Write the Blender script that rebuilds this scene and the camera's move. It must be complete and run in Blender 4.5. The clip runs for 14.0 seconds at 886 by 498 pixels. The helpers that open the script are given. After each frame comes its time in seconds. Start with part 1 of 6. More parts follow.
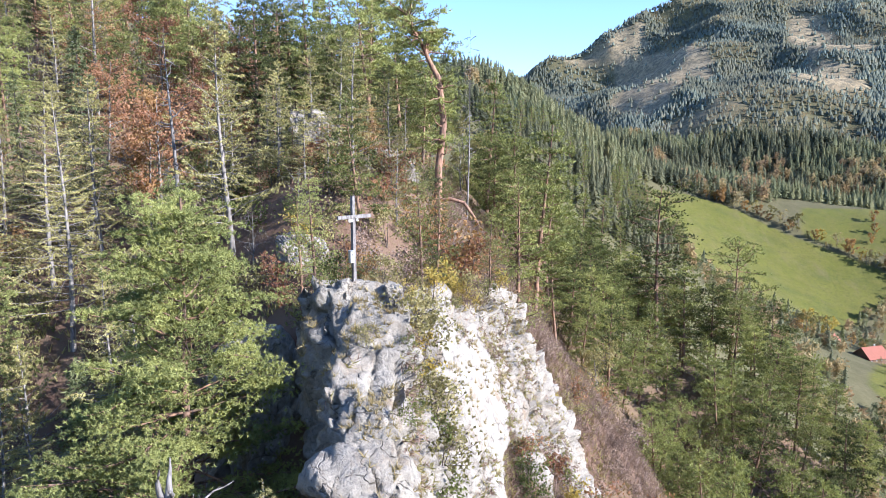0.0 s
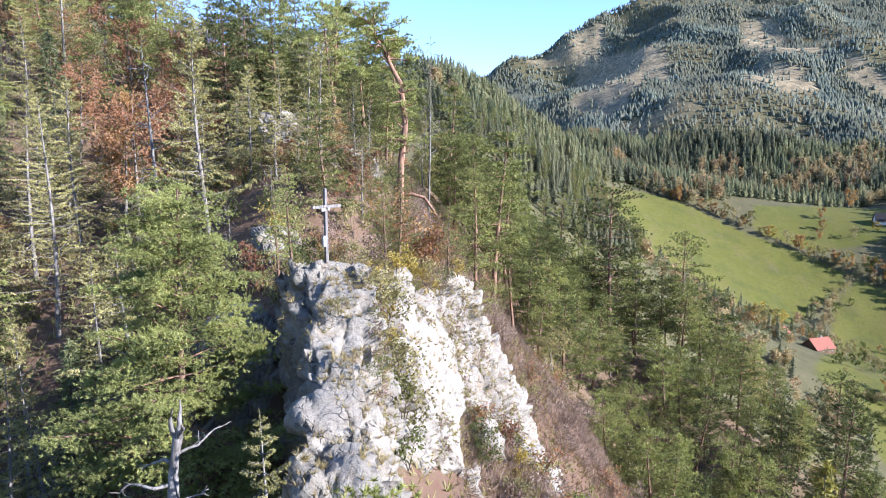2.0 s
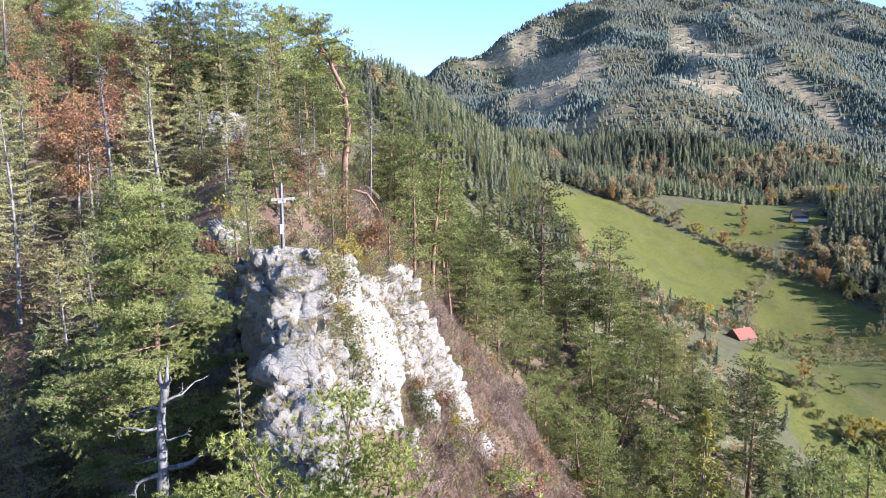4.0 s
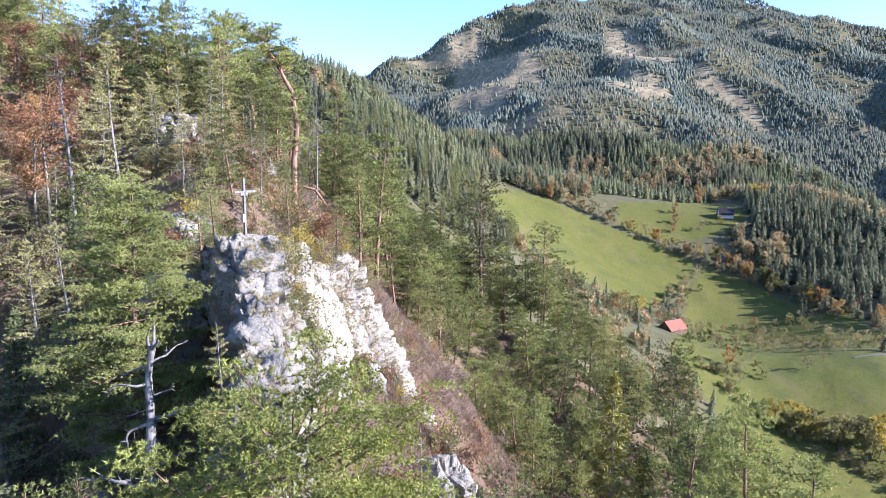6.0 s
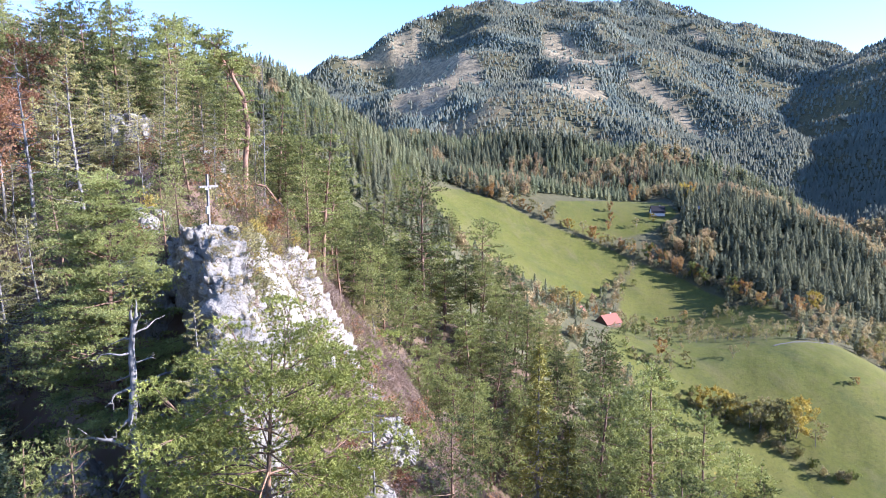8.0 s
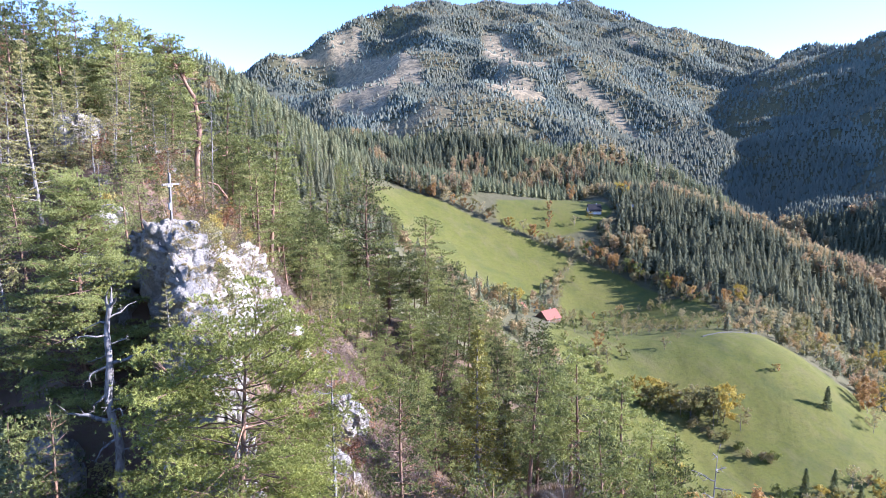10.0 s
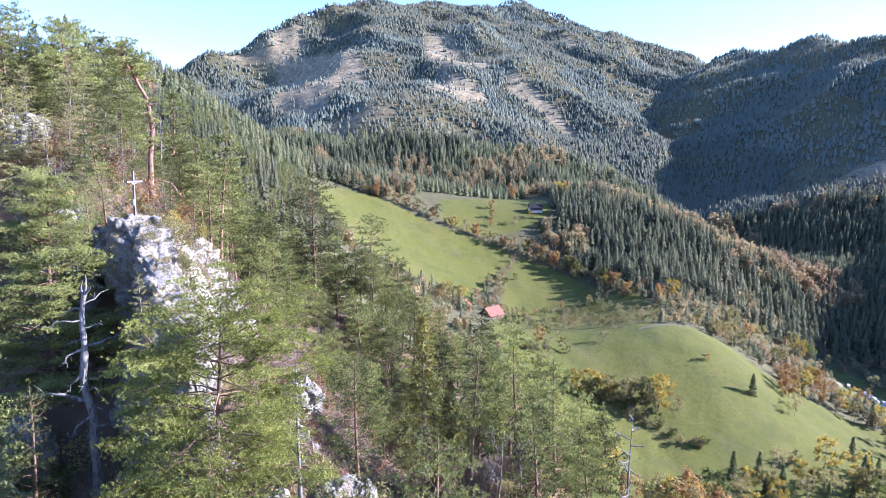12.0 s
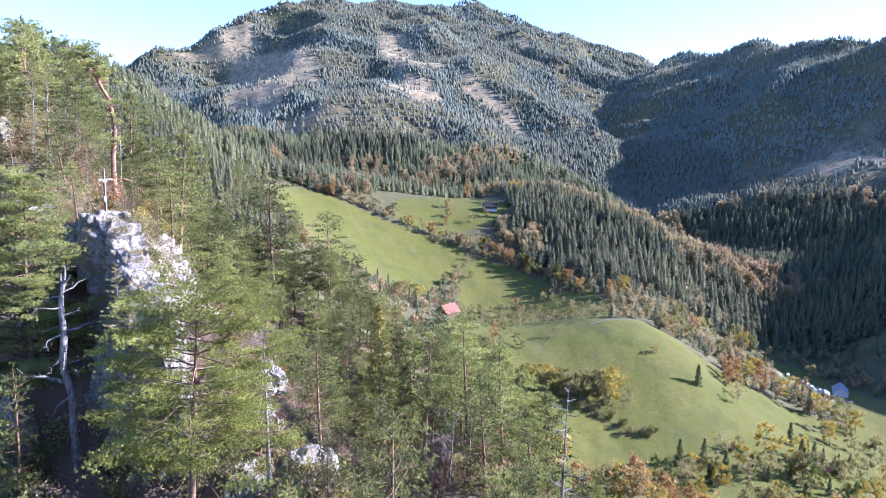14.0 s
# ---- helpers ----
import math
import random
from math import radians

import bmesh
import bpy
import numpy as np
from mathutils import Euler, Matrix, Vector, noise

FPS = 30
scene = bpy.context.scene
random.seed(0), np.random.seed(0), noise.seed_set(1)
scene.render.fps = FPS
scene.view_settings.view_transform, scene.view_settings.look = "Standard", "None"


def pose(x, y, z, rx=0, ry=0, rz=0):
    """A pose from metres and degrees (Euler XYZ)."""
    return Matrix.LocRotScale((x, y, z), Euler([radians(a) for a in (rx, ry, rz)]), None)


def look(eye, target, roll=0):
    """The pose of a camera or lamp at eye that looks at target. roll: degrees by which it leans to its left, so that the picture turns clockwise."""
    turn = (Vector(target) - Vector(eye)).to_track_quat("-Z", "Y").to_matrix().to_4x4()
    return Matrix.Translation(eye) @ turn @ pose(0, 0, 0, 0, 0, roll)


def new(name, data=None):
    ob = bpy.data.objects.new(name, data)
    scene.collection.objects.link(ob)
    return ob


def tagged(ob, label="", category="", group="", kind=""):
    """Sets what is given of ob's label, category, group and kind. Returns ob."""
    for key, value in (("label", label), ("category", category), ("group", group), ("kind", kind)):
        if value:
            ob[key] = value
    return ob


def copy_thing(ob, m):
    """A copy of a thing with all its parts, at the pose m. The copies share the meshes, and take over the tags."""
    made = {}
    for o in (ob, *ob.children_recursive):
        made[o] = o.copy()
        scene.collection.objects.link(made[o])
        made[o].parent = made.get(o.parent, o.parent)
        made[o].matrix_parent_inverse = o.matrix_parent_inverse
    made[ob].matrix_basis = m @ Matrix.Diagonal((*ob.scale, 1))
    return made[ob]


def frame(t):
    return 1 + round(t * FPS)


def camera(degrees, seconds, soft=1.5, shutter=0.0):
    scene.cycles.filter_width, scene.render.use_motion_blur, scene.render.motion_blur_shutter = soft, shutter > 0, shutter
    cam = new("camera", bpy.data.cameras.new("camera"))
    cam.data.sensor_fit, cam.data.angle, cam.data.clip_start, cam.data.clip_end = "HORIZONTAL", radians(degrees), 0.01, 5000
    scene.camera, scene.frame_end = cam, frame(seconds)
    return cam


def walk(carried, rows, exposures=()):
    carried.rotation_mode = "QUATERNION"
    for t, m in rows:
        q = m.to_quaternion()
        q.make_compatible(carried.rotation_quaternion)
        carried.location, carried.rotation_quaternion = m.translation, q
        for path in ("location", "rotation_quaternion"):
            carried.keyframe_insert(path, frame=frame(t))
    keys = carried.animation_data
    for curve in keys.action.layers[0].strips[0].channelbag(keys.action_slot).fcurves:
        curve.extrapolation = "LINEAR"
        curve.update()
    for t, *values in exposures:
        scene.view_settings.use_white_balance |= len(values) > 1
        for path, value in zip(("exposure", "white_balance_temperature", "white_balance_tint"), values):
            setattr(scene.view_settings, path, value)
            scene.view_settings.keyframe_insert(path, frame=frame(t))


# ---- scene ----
cam = camera(68.35, 14.0, soft=0.85)
PATH = [
    (0.0, (-0.05, -25.17, 4.71), (6.83, 23.84, -2.38), -0.11),
    (0.5, (-0.12, -26.14, 4.66), (7.09, 22.82, -2.45), -0.11),
    (1.0, (-0.19, -27.14, 4.66), (7.65, 21.72, -2.46), -0.11),
    (1.5, (-0.28, -28.21, 4.70), (8.32, 20.53, -2.44), -0.10),
    (2.0, (-0.46, -29.35, 4.67), (9.09, 19.20, -2.49), -0.08),
    (2.5, (-0.68, -30.56, 4.65), (9.95, 17.77, -2.52), -0.04),
    (3.0, (-0.94, -31.80, 4.68), (10.79, 16.27, -2.49), 0.02),
    (5.5, (-2.49, -38.36, 4.65), (14.50, 8.11, -2.54), 0.11),
    (6.0, (-3.04, -39.66, 4.58), (14.97, 6.43, -2.60), 0.13),
    (6.5, (-3.62, -40.97, 4.50), (15.43, 4.70, -2.67), 0.14),
    (7.0, (-4.14, -42.29, 4.50), (15.92, 2.94, -2.66), 0.14),
    (7.5, (-4.65, -43.59, 4.53), (16.40, 1.20, -2.63), 0.17),
    (8.0, (-5.20, -44.83, 4.51), (16.82, -0.52, -2.65), 0.22),
    (10.5, (-8.24, -50.15, 4.59), (18.51, -8.52, -2.57), 0.36),
    (11.0, (-8.90, -51.17, 4.60), (18.74, -10.12, -2.55), 0.40),
    (11.5, (-9.65, -52.15, 4.59), (18.88, -11.72, -2.56), 0.44),
    (12.0, (-10.42, -53.13, 4.59), (18.97, -13.32, -2.57), 0.47),
    (12.5, (-11.17, -54.10, 4.60), (19.05, -14.92, -2.56), 0.50),
    (13.0, (-11.87, -55.09, 4.61), (18.99, -16.41, -2.55), 0.51),
    (13.5, (-12.50, -56.10, 4.63), (18.94, -17.89, -2.54), 0.53),
    (14.0, (-13.08, -57.14, 4.64), (18.92, -19.39, -2.55), 0.54),
]
walk(cam, [(t, look(e, a, r)) for t, e, a, r in PATH], [(0.0, 1.45, 5580, 18), (14.0, 1.88, 5180, 29)])

# ---- world, sun, exposure ----
SUN_AZ, SUN_EL = radians(124), radians(25)
world = bpy.data.worlds.new("world")
scene.world = world
world.use_nodes = True
wn = world.node_tree.nodes
sky = wn.new("ShaderNodeTexSky")
sky.sky_type, sky.sun_disc = "NISHITA", False
sky.sun_elevation, sky.sun_rotation = SUN_EL, SUN_AZ
sky.air_density, sky.dust_density, sky.ozone_density, sky.altitude = 1.0, 0.0, 2.6, 3000
world.node_tree.links.new(sky.outputs[0], wn["Background"].inputs[0])
wn["Background"].inputs[1].default_value = 0.148
sun_dir = Vector((math.sin(SUN_AZ) * math.cos(SUN_EL), math.cos(SUN_AZ) * math.cos(SUN_EL), math.sin(SUN_EL)))
sun = new("sun", bpy.data.lights.new("sun", "SUN"))
sun.data.energy, sun.data.angle, sun.data.color = 5.0, radians(0.5), (1.0, 0.93, 0.82)
sun.matrix_world = look(sun_dir * 300, (0, 0, 0))


# ---- materials ----
class Nodes:
    """A short way to write node trees."""

    def __init__(self, name):
        self.mat = bpy.data.materials.new(name)
        self.mat.use_nodes = True
        self.t = self.mat.node_tree
        self.bsdf = self.t.nodes["Principled BSDF"]
        self.out = self.t.nodes["Material Output"]

    def add(self, kind, **inputs):
        n = self.t.nodes.new(kind)
        for k, v in inputs.items():
            self.put(n.inputs[int(k[1:]) if k[0] == "i" and k[1:].isdigit() else k.replace("_", " ")], v)
        return n

    def put(self, socket, v):
        if isinstance(v, bpy.types.NodeSocket):
            self.t.links.new(v, socket)
        else:
            socket.default_value = v

    def pos(self):
        return self.add("ShaderNodeNewGeometry").outputs["Position"]

    def local(self):
        return self.add("ShaderNodeTexCoord").outputs["Object"]

    def noise(self, where, scale, detail=5.0, rough=0.6, distort=0.0):
        return self.add("ShaderNodeTexNoise", Vector=where, Scale=scale, Detail=detail, Roughness=rough, Distortion=distort).outputs[0]

    def ramp(self, fac, *stops):
        n = self.add("ShaderNodeValToRGB", Fac=fac)
        e = n.color_ramp.elements
        while len(e) < len(stops):
            e.new(0.5)
        for el, (p, c) in zip(e, stops):
            el.position = p
            el.color = (c, c, c, 1) if isinstance(c, (int, float)) else (*c, 1)
        return n.outputs[0]

    def mix(self, fac, a, b, kind="MIX"):
        n = self.t.nodes.new("ShaderNodeMix")
        n.data_type, n.blend_type = "RGBA", kind
        self.put(n.inputs[0], fac)
        self.put(n.inputs[6], (*a, 1) if isinstance(a, tuple) else a)
        self.put(n.inputs[7], (*b, 1) if isinstance(b, tuple) else b)
        return n.outputs[2]

    def math(self, op, a, b):
        n = self.t.nodes.new("ShaderNodeMath")
        n.operation = op
        self.put(n.inputs[0], a)
        self.put(n.inputs[1], b)
        return n.outputs[0]

    def scaled(self, where, sx, sy, sz):
        return self.add("ShaderNodeMapping", Vector=where, Scale=(sx, sy, sz)).outputs[0]

    def attr(self, name):
        n = self.t.nodes.new("ShaderNodeAttribute")
        n.attribute_name = name
        return n.outputs["Fac"]

    def object_random(self):
        return self.t.nodes.new("ShaderNodeObjectInfo").outputs["Random"]

    def island(self):
        return self.t.nodes.new("ShaderNodeNewGeometry").outputs["Random Per Island"]

    def finish(self, colour, rough=0.85, bump=None, strength=0.5, distance=0.1, metal=0.0, spec=0.3):
        b = self.bsdf
        self.put(b.inputs["Base Color"], (*colour, 1) if isinstance(colour, tuple) else colour)
        self.put(b.inputs["Roughness"], rough)
        b.inputs["Metallic"].default_value = metal
        b.inputs["Specular IOR Level"].default_value = spec
        if bump is not None:
            n = self.add("ShaderNodeBump", Height=bump, Strength=strength, Distance=distance)
            self.put(b.inputs["Normal"], n.outputs[0])
        return self.mat


def foliage(name, dark, mid, light, spread=0.35, glow=0.48, patch=0.7):
    """Leaves or needles: a tone for each leaf, each clump and each plant, and light through the leaf."""
    n = Nodes(name)
    tone = n.math("MULTIPLY_ADD", n.island(), spread)
    tone.node.inputs[2].default_value = 0.5 - spread / 2
    clump = n.noise(n.pos(), patch, 2.0, 0.5)
    t2 = n.math("ADD", tone, n.math("MULTIPLY", n.math("SUBTRACT", clump, 0.5), 1.7))
    t3 = n.math("ADD", t2, n.math("MULTIPLY", n.math("SUBTRACT", n.object_random(), 0.5), 0.65))
    col = n.ramp(t3, (0.1, dark), (0.5, mid), (0.9, light))
    n.finish(col, 0.62, spec=0.25)
    tr = n.add("ShaderNodeBsdfTranslucent", Color=n.mix(1.0, col, (1.0, 1.0, 0.6), "MULTIPLY"))
    m = n.add("ShaderNodeMixShader", Fac=glow, i1=n.bsdf.outputs[0], i2=tr.outputs[0])
    n.t.links.new(m.outputs[0], n.out.inputs[0])
    return n.mat


def bark(name, low, high, crack, scale=6.0):
    n = Nodes(name)
    p = n.scaled(n.local(), 1, 1, 0.25)
    a = n.noise(p, scale, 6, 0.65)
    b = n.noise(n.local(), 0.8, 3)
    c = n.mix(n.ramp(b, (0.35, 0.0), (0.65, 1.0)), low, high)
    c = n.mix(n.ramp(a, (0.36, 1.0), (0.55, 0.0)), c, crack)
    return n.finish(c, 0.9, a, 0.7, 0.05)


def plain(name, colour, rough=0.7, metal=0.0, scale=4.0, amount=0.25):
    n = Nodes(name)
    a = n.noise(n.local(), scale, 6)
    b = n.noise(n.local(), scale * 9, 3)
    c = n.mix(n.math("MULTIPLY", a, amount * 2), tuple(v * (1 + amount * 0.6) for v in colour), tuple(v * (1 - amount) for v in colour))
    return n.finish(c, rough, b, 0.2, 0.01, metal)


def ground_material():
    """Meadow, dry grass with leaf litter, forest floor, felled slopes and gravel, mixed by the zones of the ground sheet."""
    n = Nodes("ground")
    p = n.pos()
    big, mid, fine = n.noise(p, 0.012, 5, 0.6), n.noise(p, 0.13, 6, 0.65), n.noise(p, 2.2, 6, 0.7)
    mead = n.mix(n.ramp(big, (0.38, 0.0), (0.62, 1.0)), (0.103, 0.110, 0.020), (0.130, 0.127, 0.027))
    mead = n.mix(n.ramp(mid, (0.45, 0.0), (0.75, 0.6)), mead, (0.140, 0.122, 0.040))
    mead = n.mix(n.ramp(n.noise(n.scaled(p, 1, 1, 1), 0.045, 4), (0.5, 0.0), (0.7, 0.5)), mead, (0.066, 0.080, 0.026))
    mead = n.mix(n.ramp(n.noise(p, 0.5, 5, 0.75), (0.48, 0.0), (0.66, 0.55)), mead, (0.058, 0.070, 0.022))
    mead = n.mix(n.ramp(n.noise(n.scaled(p, 1, 0.25, 1), 0.06, 5, 0.7), (0.52, 0.0), (0.66, 0.5)), mead, (0.14, 0.122, 0.05))
    dry = n.mix(n.ramp(mid, (0.35, 0.0), (0.65, 1.0)), (0.155, 0.092, 0.066), (0.20, 0.132, 0.094))
    dry = n.mix(n.ramp(n.noise(p, 0.35, 5), (0.52, 0.0), (0.66, 0.8)), dry, (0.155, 0.085, 0.062))
    dry = n.mix(n.ramp(fine, (0.42, 0.0), (0.7, 0.55)), dry, (0.10, 0.10, 0.035))
    floor = n.mix(n.ramp(mid, (0.4, 0.0), (0.7, 1.0)), (0.098, 0.092, 0.044), (0.132, 0.118, 0.062))
    cut = n.mix(n.ramp(n.noise(p, 0.03, 6, 0.7), (0.40, 0.0), (0.60, 1.0)), (0.235, 0.186, 0.108), (0.35, 0.278, 0.162))
    cut = n.mix(n.ramp(n.noise(p, 0.11, 4, 0.7), (0.47, 0.0), (0.57, 0.8)), cut, (0.125, 0.112, 0.075))
    bare = n.mix(fine, (0.30, 0.27, 0.22), (0.42, 0.39, 0.33))
    c = n.mix(n.attr("dry"), floor, dry)
    c = n.mix(n.attr("felled"), c, cut)
    c = n.mix(n.ramp(n.math("ADD", n.attr("meadow"), n.math("MULTIPLY", n.math("SUBTRACT", mid, 0.5), 0.5)), (0.4, 0.0), (0.6, 1.0)), c, mead)
    c = n.mix(n.attr("gravel"), c, bare)
    c = n.mix(n.ramp(fine, (0.3, 0.35), (0.6, 0.0)), c, n.mix(1.0, c, (0.45, 0.45, 0.4), "MULTIPLY"))
    return n.finish(c, 0.95, n.math("ADD", fine, n.math("MULTIPLY", mid, 3.0)), 0.6, 0.25, spec=0.15)


def rock_material():
    """Limestone: grey weathered, white where it broke off, ochre and dark streaks, thin cracks."""
    n = Nodes("limestone")
    p = n.pos()
    fresh = n.attr("fresh")
    big, mid, fine = n.noise(p, 0.4, 5, 0.6), n.noise(p, 1.7, 6, 0.65), n.noise(p, 9, 7, 0.7)
    c = n.mix(n.ramp(big, (0.36, 0.0), (0.6, 1.0)), (0.26, 0.238, 0.198), (0.40, 0.366, 0.30))
    c = n.mix(n.ramp(mid, (0.5, 0.0), (0.68, 0.75)), c, (0.225, 0.205, 0.170))
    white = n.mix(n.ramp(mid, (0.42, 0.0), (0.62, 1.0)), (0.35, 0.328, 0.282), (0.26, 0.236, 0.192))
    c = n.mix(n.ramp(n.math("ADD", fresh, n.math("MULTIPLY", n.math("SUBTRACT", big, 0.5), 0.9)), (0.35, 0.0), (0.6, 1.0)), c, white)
    streak = n.noise(n.scaled(p, 1.6, 1.6, 0.22), 1.0, 5, 0.65)
    c = n.mix(n.ramp(streak, (0.55, 0.0), (0.70, 0.7)), c, (0.27, 0.20, 0.125))
    dark = n.ramp(n.noise(n.scaled(p, 3, 3, 0.5), 1.1, 5), (0.58, 0.0), (0.72, 0.65))
    c = n.mix(n.math("MULTIPLY", dark, n.math("SUBTRACT", 1.0, n.math("MULTIPLY", fresh, 0.7))), c, (0.12, 0.117, 0.11))
    c = n.mix(n.ramp(fine, (0.33, 0.7), (0.46, 0.0)), c, (0.10, 0.095, 0.086))
    where = n.add("ShaderNodeVectorMath", i0=p, i1=n.add("ShaderNodeTexNoise", Vector=p, Scale=1.2, Detail=4.0).outputs[1]).outputs[0]
    cr = n.add("ShaderNodeTexVoronoi", Vector=where, Scale=0.7)
    cr.feature = "DISTANCE_TO_EDGE"
    crack = n.math("MULTIPLY", n.ramp(cr.outputs["Distance"], (0.0, 1.0), (0.022, 0.0)), n.ramp(mid, (0.45, 0.0), (0.62, 1.0)))
    c = n.mix(crack, c, (0.07, 0.064, 0.056))
    speck = n.noise(p, 4.5, 5, 0.7)
    c = n.mix(n.math("MULTIPLY", n.ramp(speck, (0.48, 0.0), (0.64, 0.6)), n.math("SUBTRACT", 1.0, n.math("MULTIPLY", fresh, 0.8))), c, (0.15, 0.136, 0.112))
    c = n.mix(n.ramp(n.noise(p, 0.9, 4, 0.65), (0.55, 0.0), (0.68, 0.45)), c, (0.23, 0.175, 0.11))
    h = n.math("ADD", n.math("MULTIPLY", mid, 1.1), n.math("SUBTRACT", n.math("MULTIPLY", fine, 0.6), n.math("MULTIPLY", crack, 0.6)))
    h = n.math("MULTIPLY", h, n.math("SUBTRACT", 1.0, n.math("MULTIPLY", fresh, 0.45)))
    return n.finish(c, 0.92, h, 0.9, 0.2, spec=0.2)


MAT = {
    "ground": ground_material(),
    "rock": rock_material(),
    "pine": foliage("pine_needles", (0.055, 0.068, 0.026), (0.215, 0.238, 0.080), (0.41, 0.425, 0.145), glow=0.32),
    "pine_blue": foliage("far_pine_needles", (0.085, 0.100, 0.042), (0.18, 0.20, 0.080), (0.29, 0.30, 0.12)),
    # lighter copy of the pine needles, sunlight on the foreground crown put into the colour
    "lit_pine": foliage("bright_pine_needles", (0.19, 0.205, 0.052), (0.42, 0.435, 0.115), (0.58, 0.57, 0.18), glow=0.32),
    "larch": foliage("larch_needles", (0.19, 0.175, 0.075), (0.40, 0.365, 0.145), (0.56, 0.51, 0.21), glow=0.36),
    "spruce": foliage("spruce_needles", (0.058, 0.074, 0.038), (0.13, 0.152, 0.070), (0.215, 0.235, 0.105), glow=0.32),
    "olive": foliage("yellow_spruce_needles", (0.11, 0.108, 0.03), (0.24, 0.225, 0.055), (0.37, 0.32, 0.08), glow=0.32),
    "rust": foliage("rust_leaves", (0.24, 0.12, 0.075), (0.37, 0.19, 0.11), (0.47, 0.28, 0.16)),
    "orange": foliage("orange_leaves", (0.29, 0.175, 0.08), (0.45, 0.275, 0.125), (0.55, 0.38, 0.18)),
    "yellow": foliage("yellow_leaves", (0.30, 0.225, 0.05), (0.48, 0.37, 0.09), (0.58, 0.47, 0.14)),
    "sere": foliage("sere_leaves", (0.19, 0.175, 0.08), (0.32, 0.29, 0.13), (0.44, 0.39, 0.19)),
    "green": foliage("green_leaves", (0.085, 0.105, 0.035), (0.17, 0.195, 0.06), (0.26, 0.275, 0.095)),
    "tan": foliage("tan_leaves", (0.24, 0.20, 0.11), (0.35, 0.295, 0.165), (0.45, 0.385, 0.23)),
    "dead": foliage("dead_twigs", (0.20, 0.14, 0.115), (0.31, 0.22, 0.175), (0.42, 0.325, 0.26), glow=0.3),
    "straw": foliage("straw_grass", (0.19, 0.14, 0.06), (0.31, 0.245, 0.12), (0.42, 0.35, 0.19), glow=0.3),
    "pine_bark": bark("pine_bark", (0.19, 0.13, 0.095), (0.33, 0.19, 0.11), (0.07, 0.05, 0.04)),
    "red_bark": bark("red_pine_bark", (0.25, 0.15, 0.10), (0.37, 0.215, 0.135), (0.10, 0.06, 0.045)),
    "grey_bark": bark("grey_bark", (0.21, 0.19, 0.165), (0.31, 0.285, 0.25), (0.085, 0.075, 0.065)),
    "dead_wood": bark("bleached_dead_wood", (0.19, 0.176, 0.16), (0.30, 0.282, 0.258), (0.075, 0.066, 0.058)),
    "brown_bark": bark("dark_bark", (0.10, 0.08, 0.065), (0.17, 0.135, 0.105), (0.04, 0.032, 0.026)),
}

# ---- the lie of the land ----
VALLEY_A = [
    (110, 180, 90, 26.5), (200, 350, 110, 13.8), (291, 517, 120, 1.8), (314, 320, 90, 3.8), (423, 421, 90, -1.5), 
    (493, 465, 100, 35.7), (370, 190, 70, 36.7), (357, 138, 70, 2.4), (275, 229, 80, 21.3), (465, 264, 80, 23.8), 
    (269, 167, 70, -5.9), (311, 121, 70, 2.3), (362, 81, 80, -0.6), (212, 141, 80, -11.8), (130, 40, 70, 31.3), 
    (150, 110, 70, 0.9), (570, 127, 90, -0.0),
]
VALLEY_B = [
    (590, 170, 90, -19.1), (605, 440, 110, 68.7), (640, 360, 110, 12.7), (670, 262, 110, 42.8), (676, 190, 110, -41.4), 
    (363, 869, 160, 156.1), (605, 791, 160, 140.2), (669, 604, 130, 82.5), (850, 380, 160, -6.3), (820, 200, 140, 24.1), 
    (60, 300, 140, 103.6), (100, 600, 200, 225.2), (-200, 200, 220, 236.2), (150, -120, 140, 6.7), (-100, -200, 160, 32.6), 
    (480, -50, 180, -44.7), (400, 560, 130, 79.3), (520, 300, 80, 14.6),
]
SLOPE_A = [
    (-1, 4, 10, 21.0), (0, 14, 14, 30.9), (6, 24, 14, 23.7), (3, 40, 18, 33.6), (-12, 24, 16, 17.2), 
    (-19, 16, 16, 13.2), (-7, -3, 12, 15.6), (-5, -12, 14, 13.0), (-2, -20, 14, 2.0), (9, -20, 12, 2.0), 
    (9, -30, 16, 17.3), (13, 6, 10, 28.6), (6, -2, 8, 7.7), (9, 6, 8, -6.1), (13, 15, 9, 1.1), 
    (5, -9, 8, 9.1), (17, 25, 14, 1.1),
]
SLOPE_B = [
    (7, -14, 10, 14.3), (25, -3, 20, 40.2), (51, 11, 24, 29.4), (28, -24, 20, 34.3), (26, 30, 18, 39.2), 
    (40, 60, 24, 12.5), (37, 75, 24, -5.9), (84, 58, 30, 16.8), (73, 30, 30, 26.2), (50, -14, 24, 37.2), 
    (62, 75, 26, 28.9), (18, 62, 24, 40.3), (-15, 60, 28, 33.3), (-40, 25, 30, 47.6), (0, -45, 26, 60.1), 
    (-25, -20, 26, 55.2), (-50, 90, 50, 48.7), (25, 110, 40, 50.2),
]

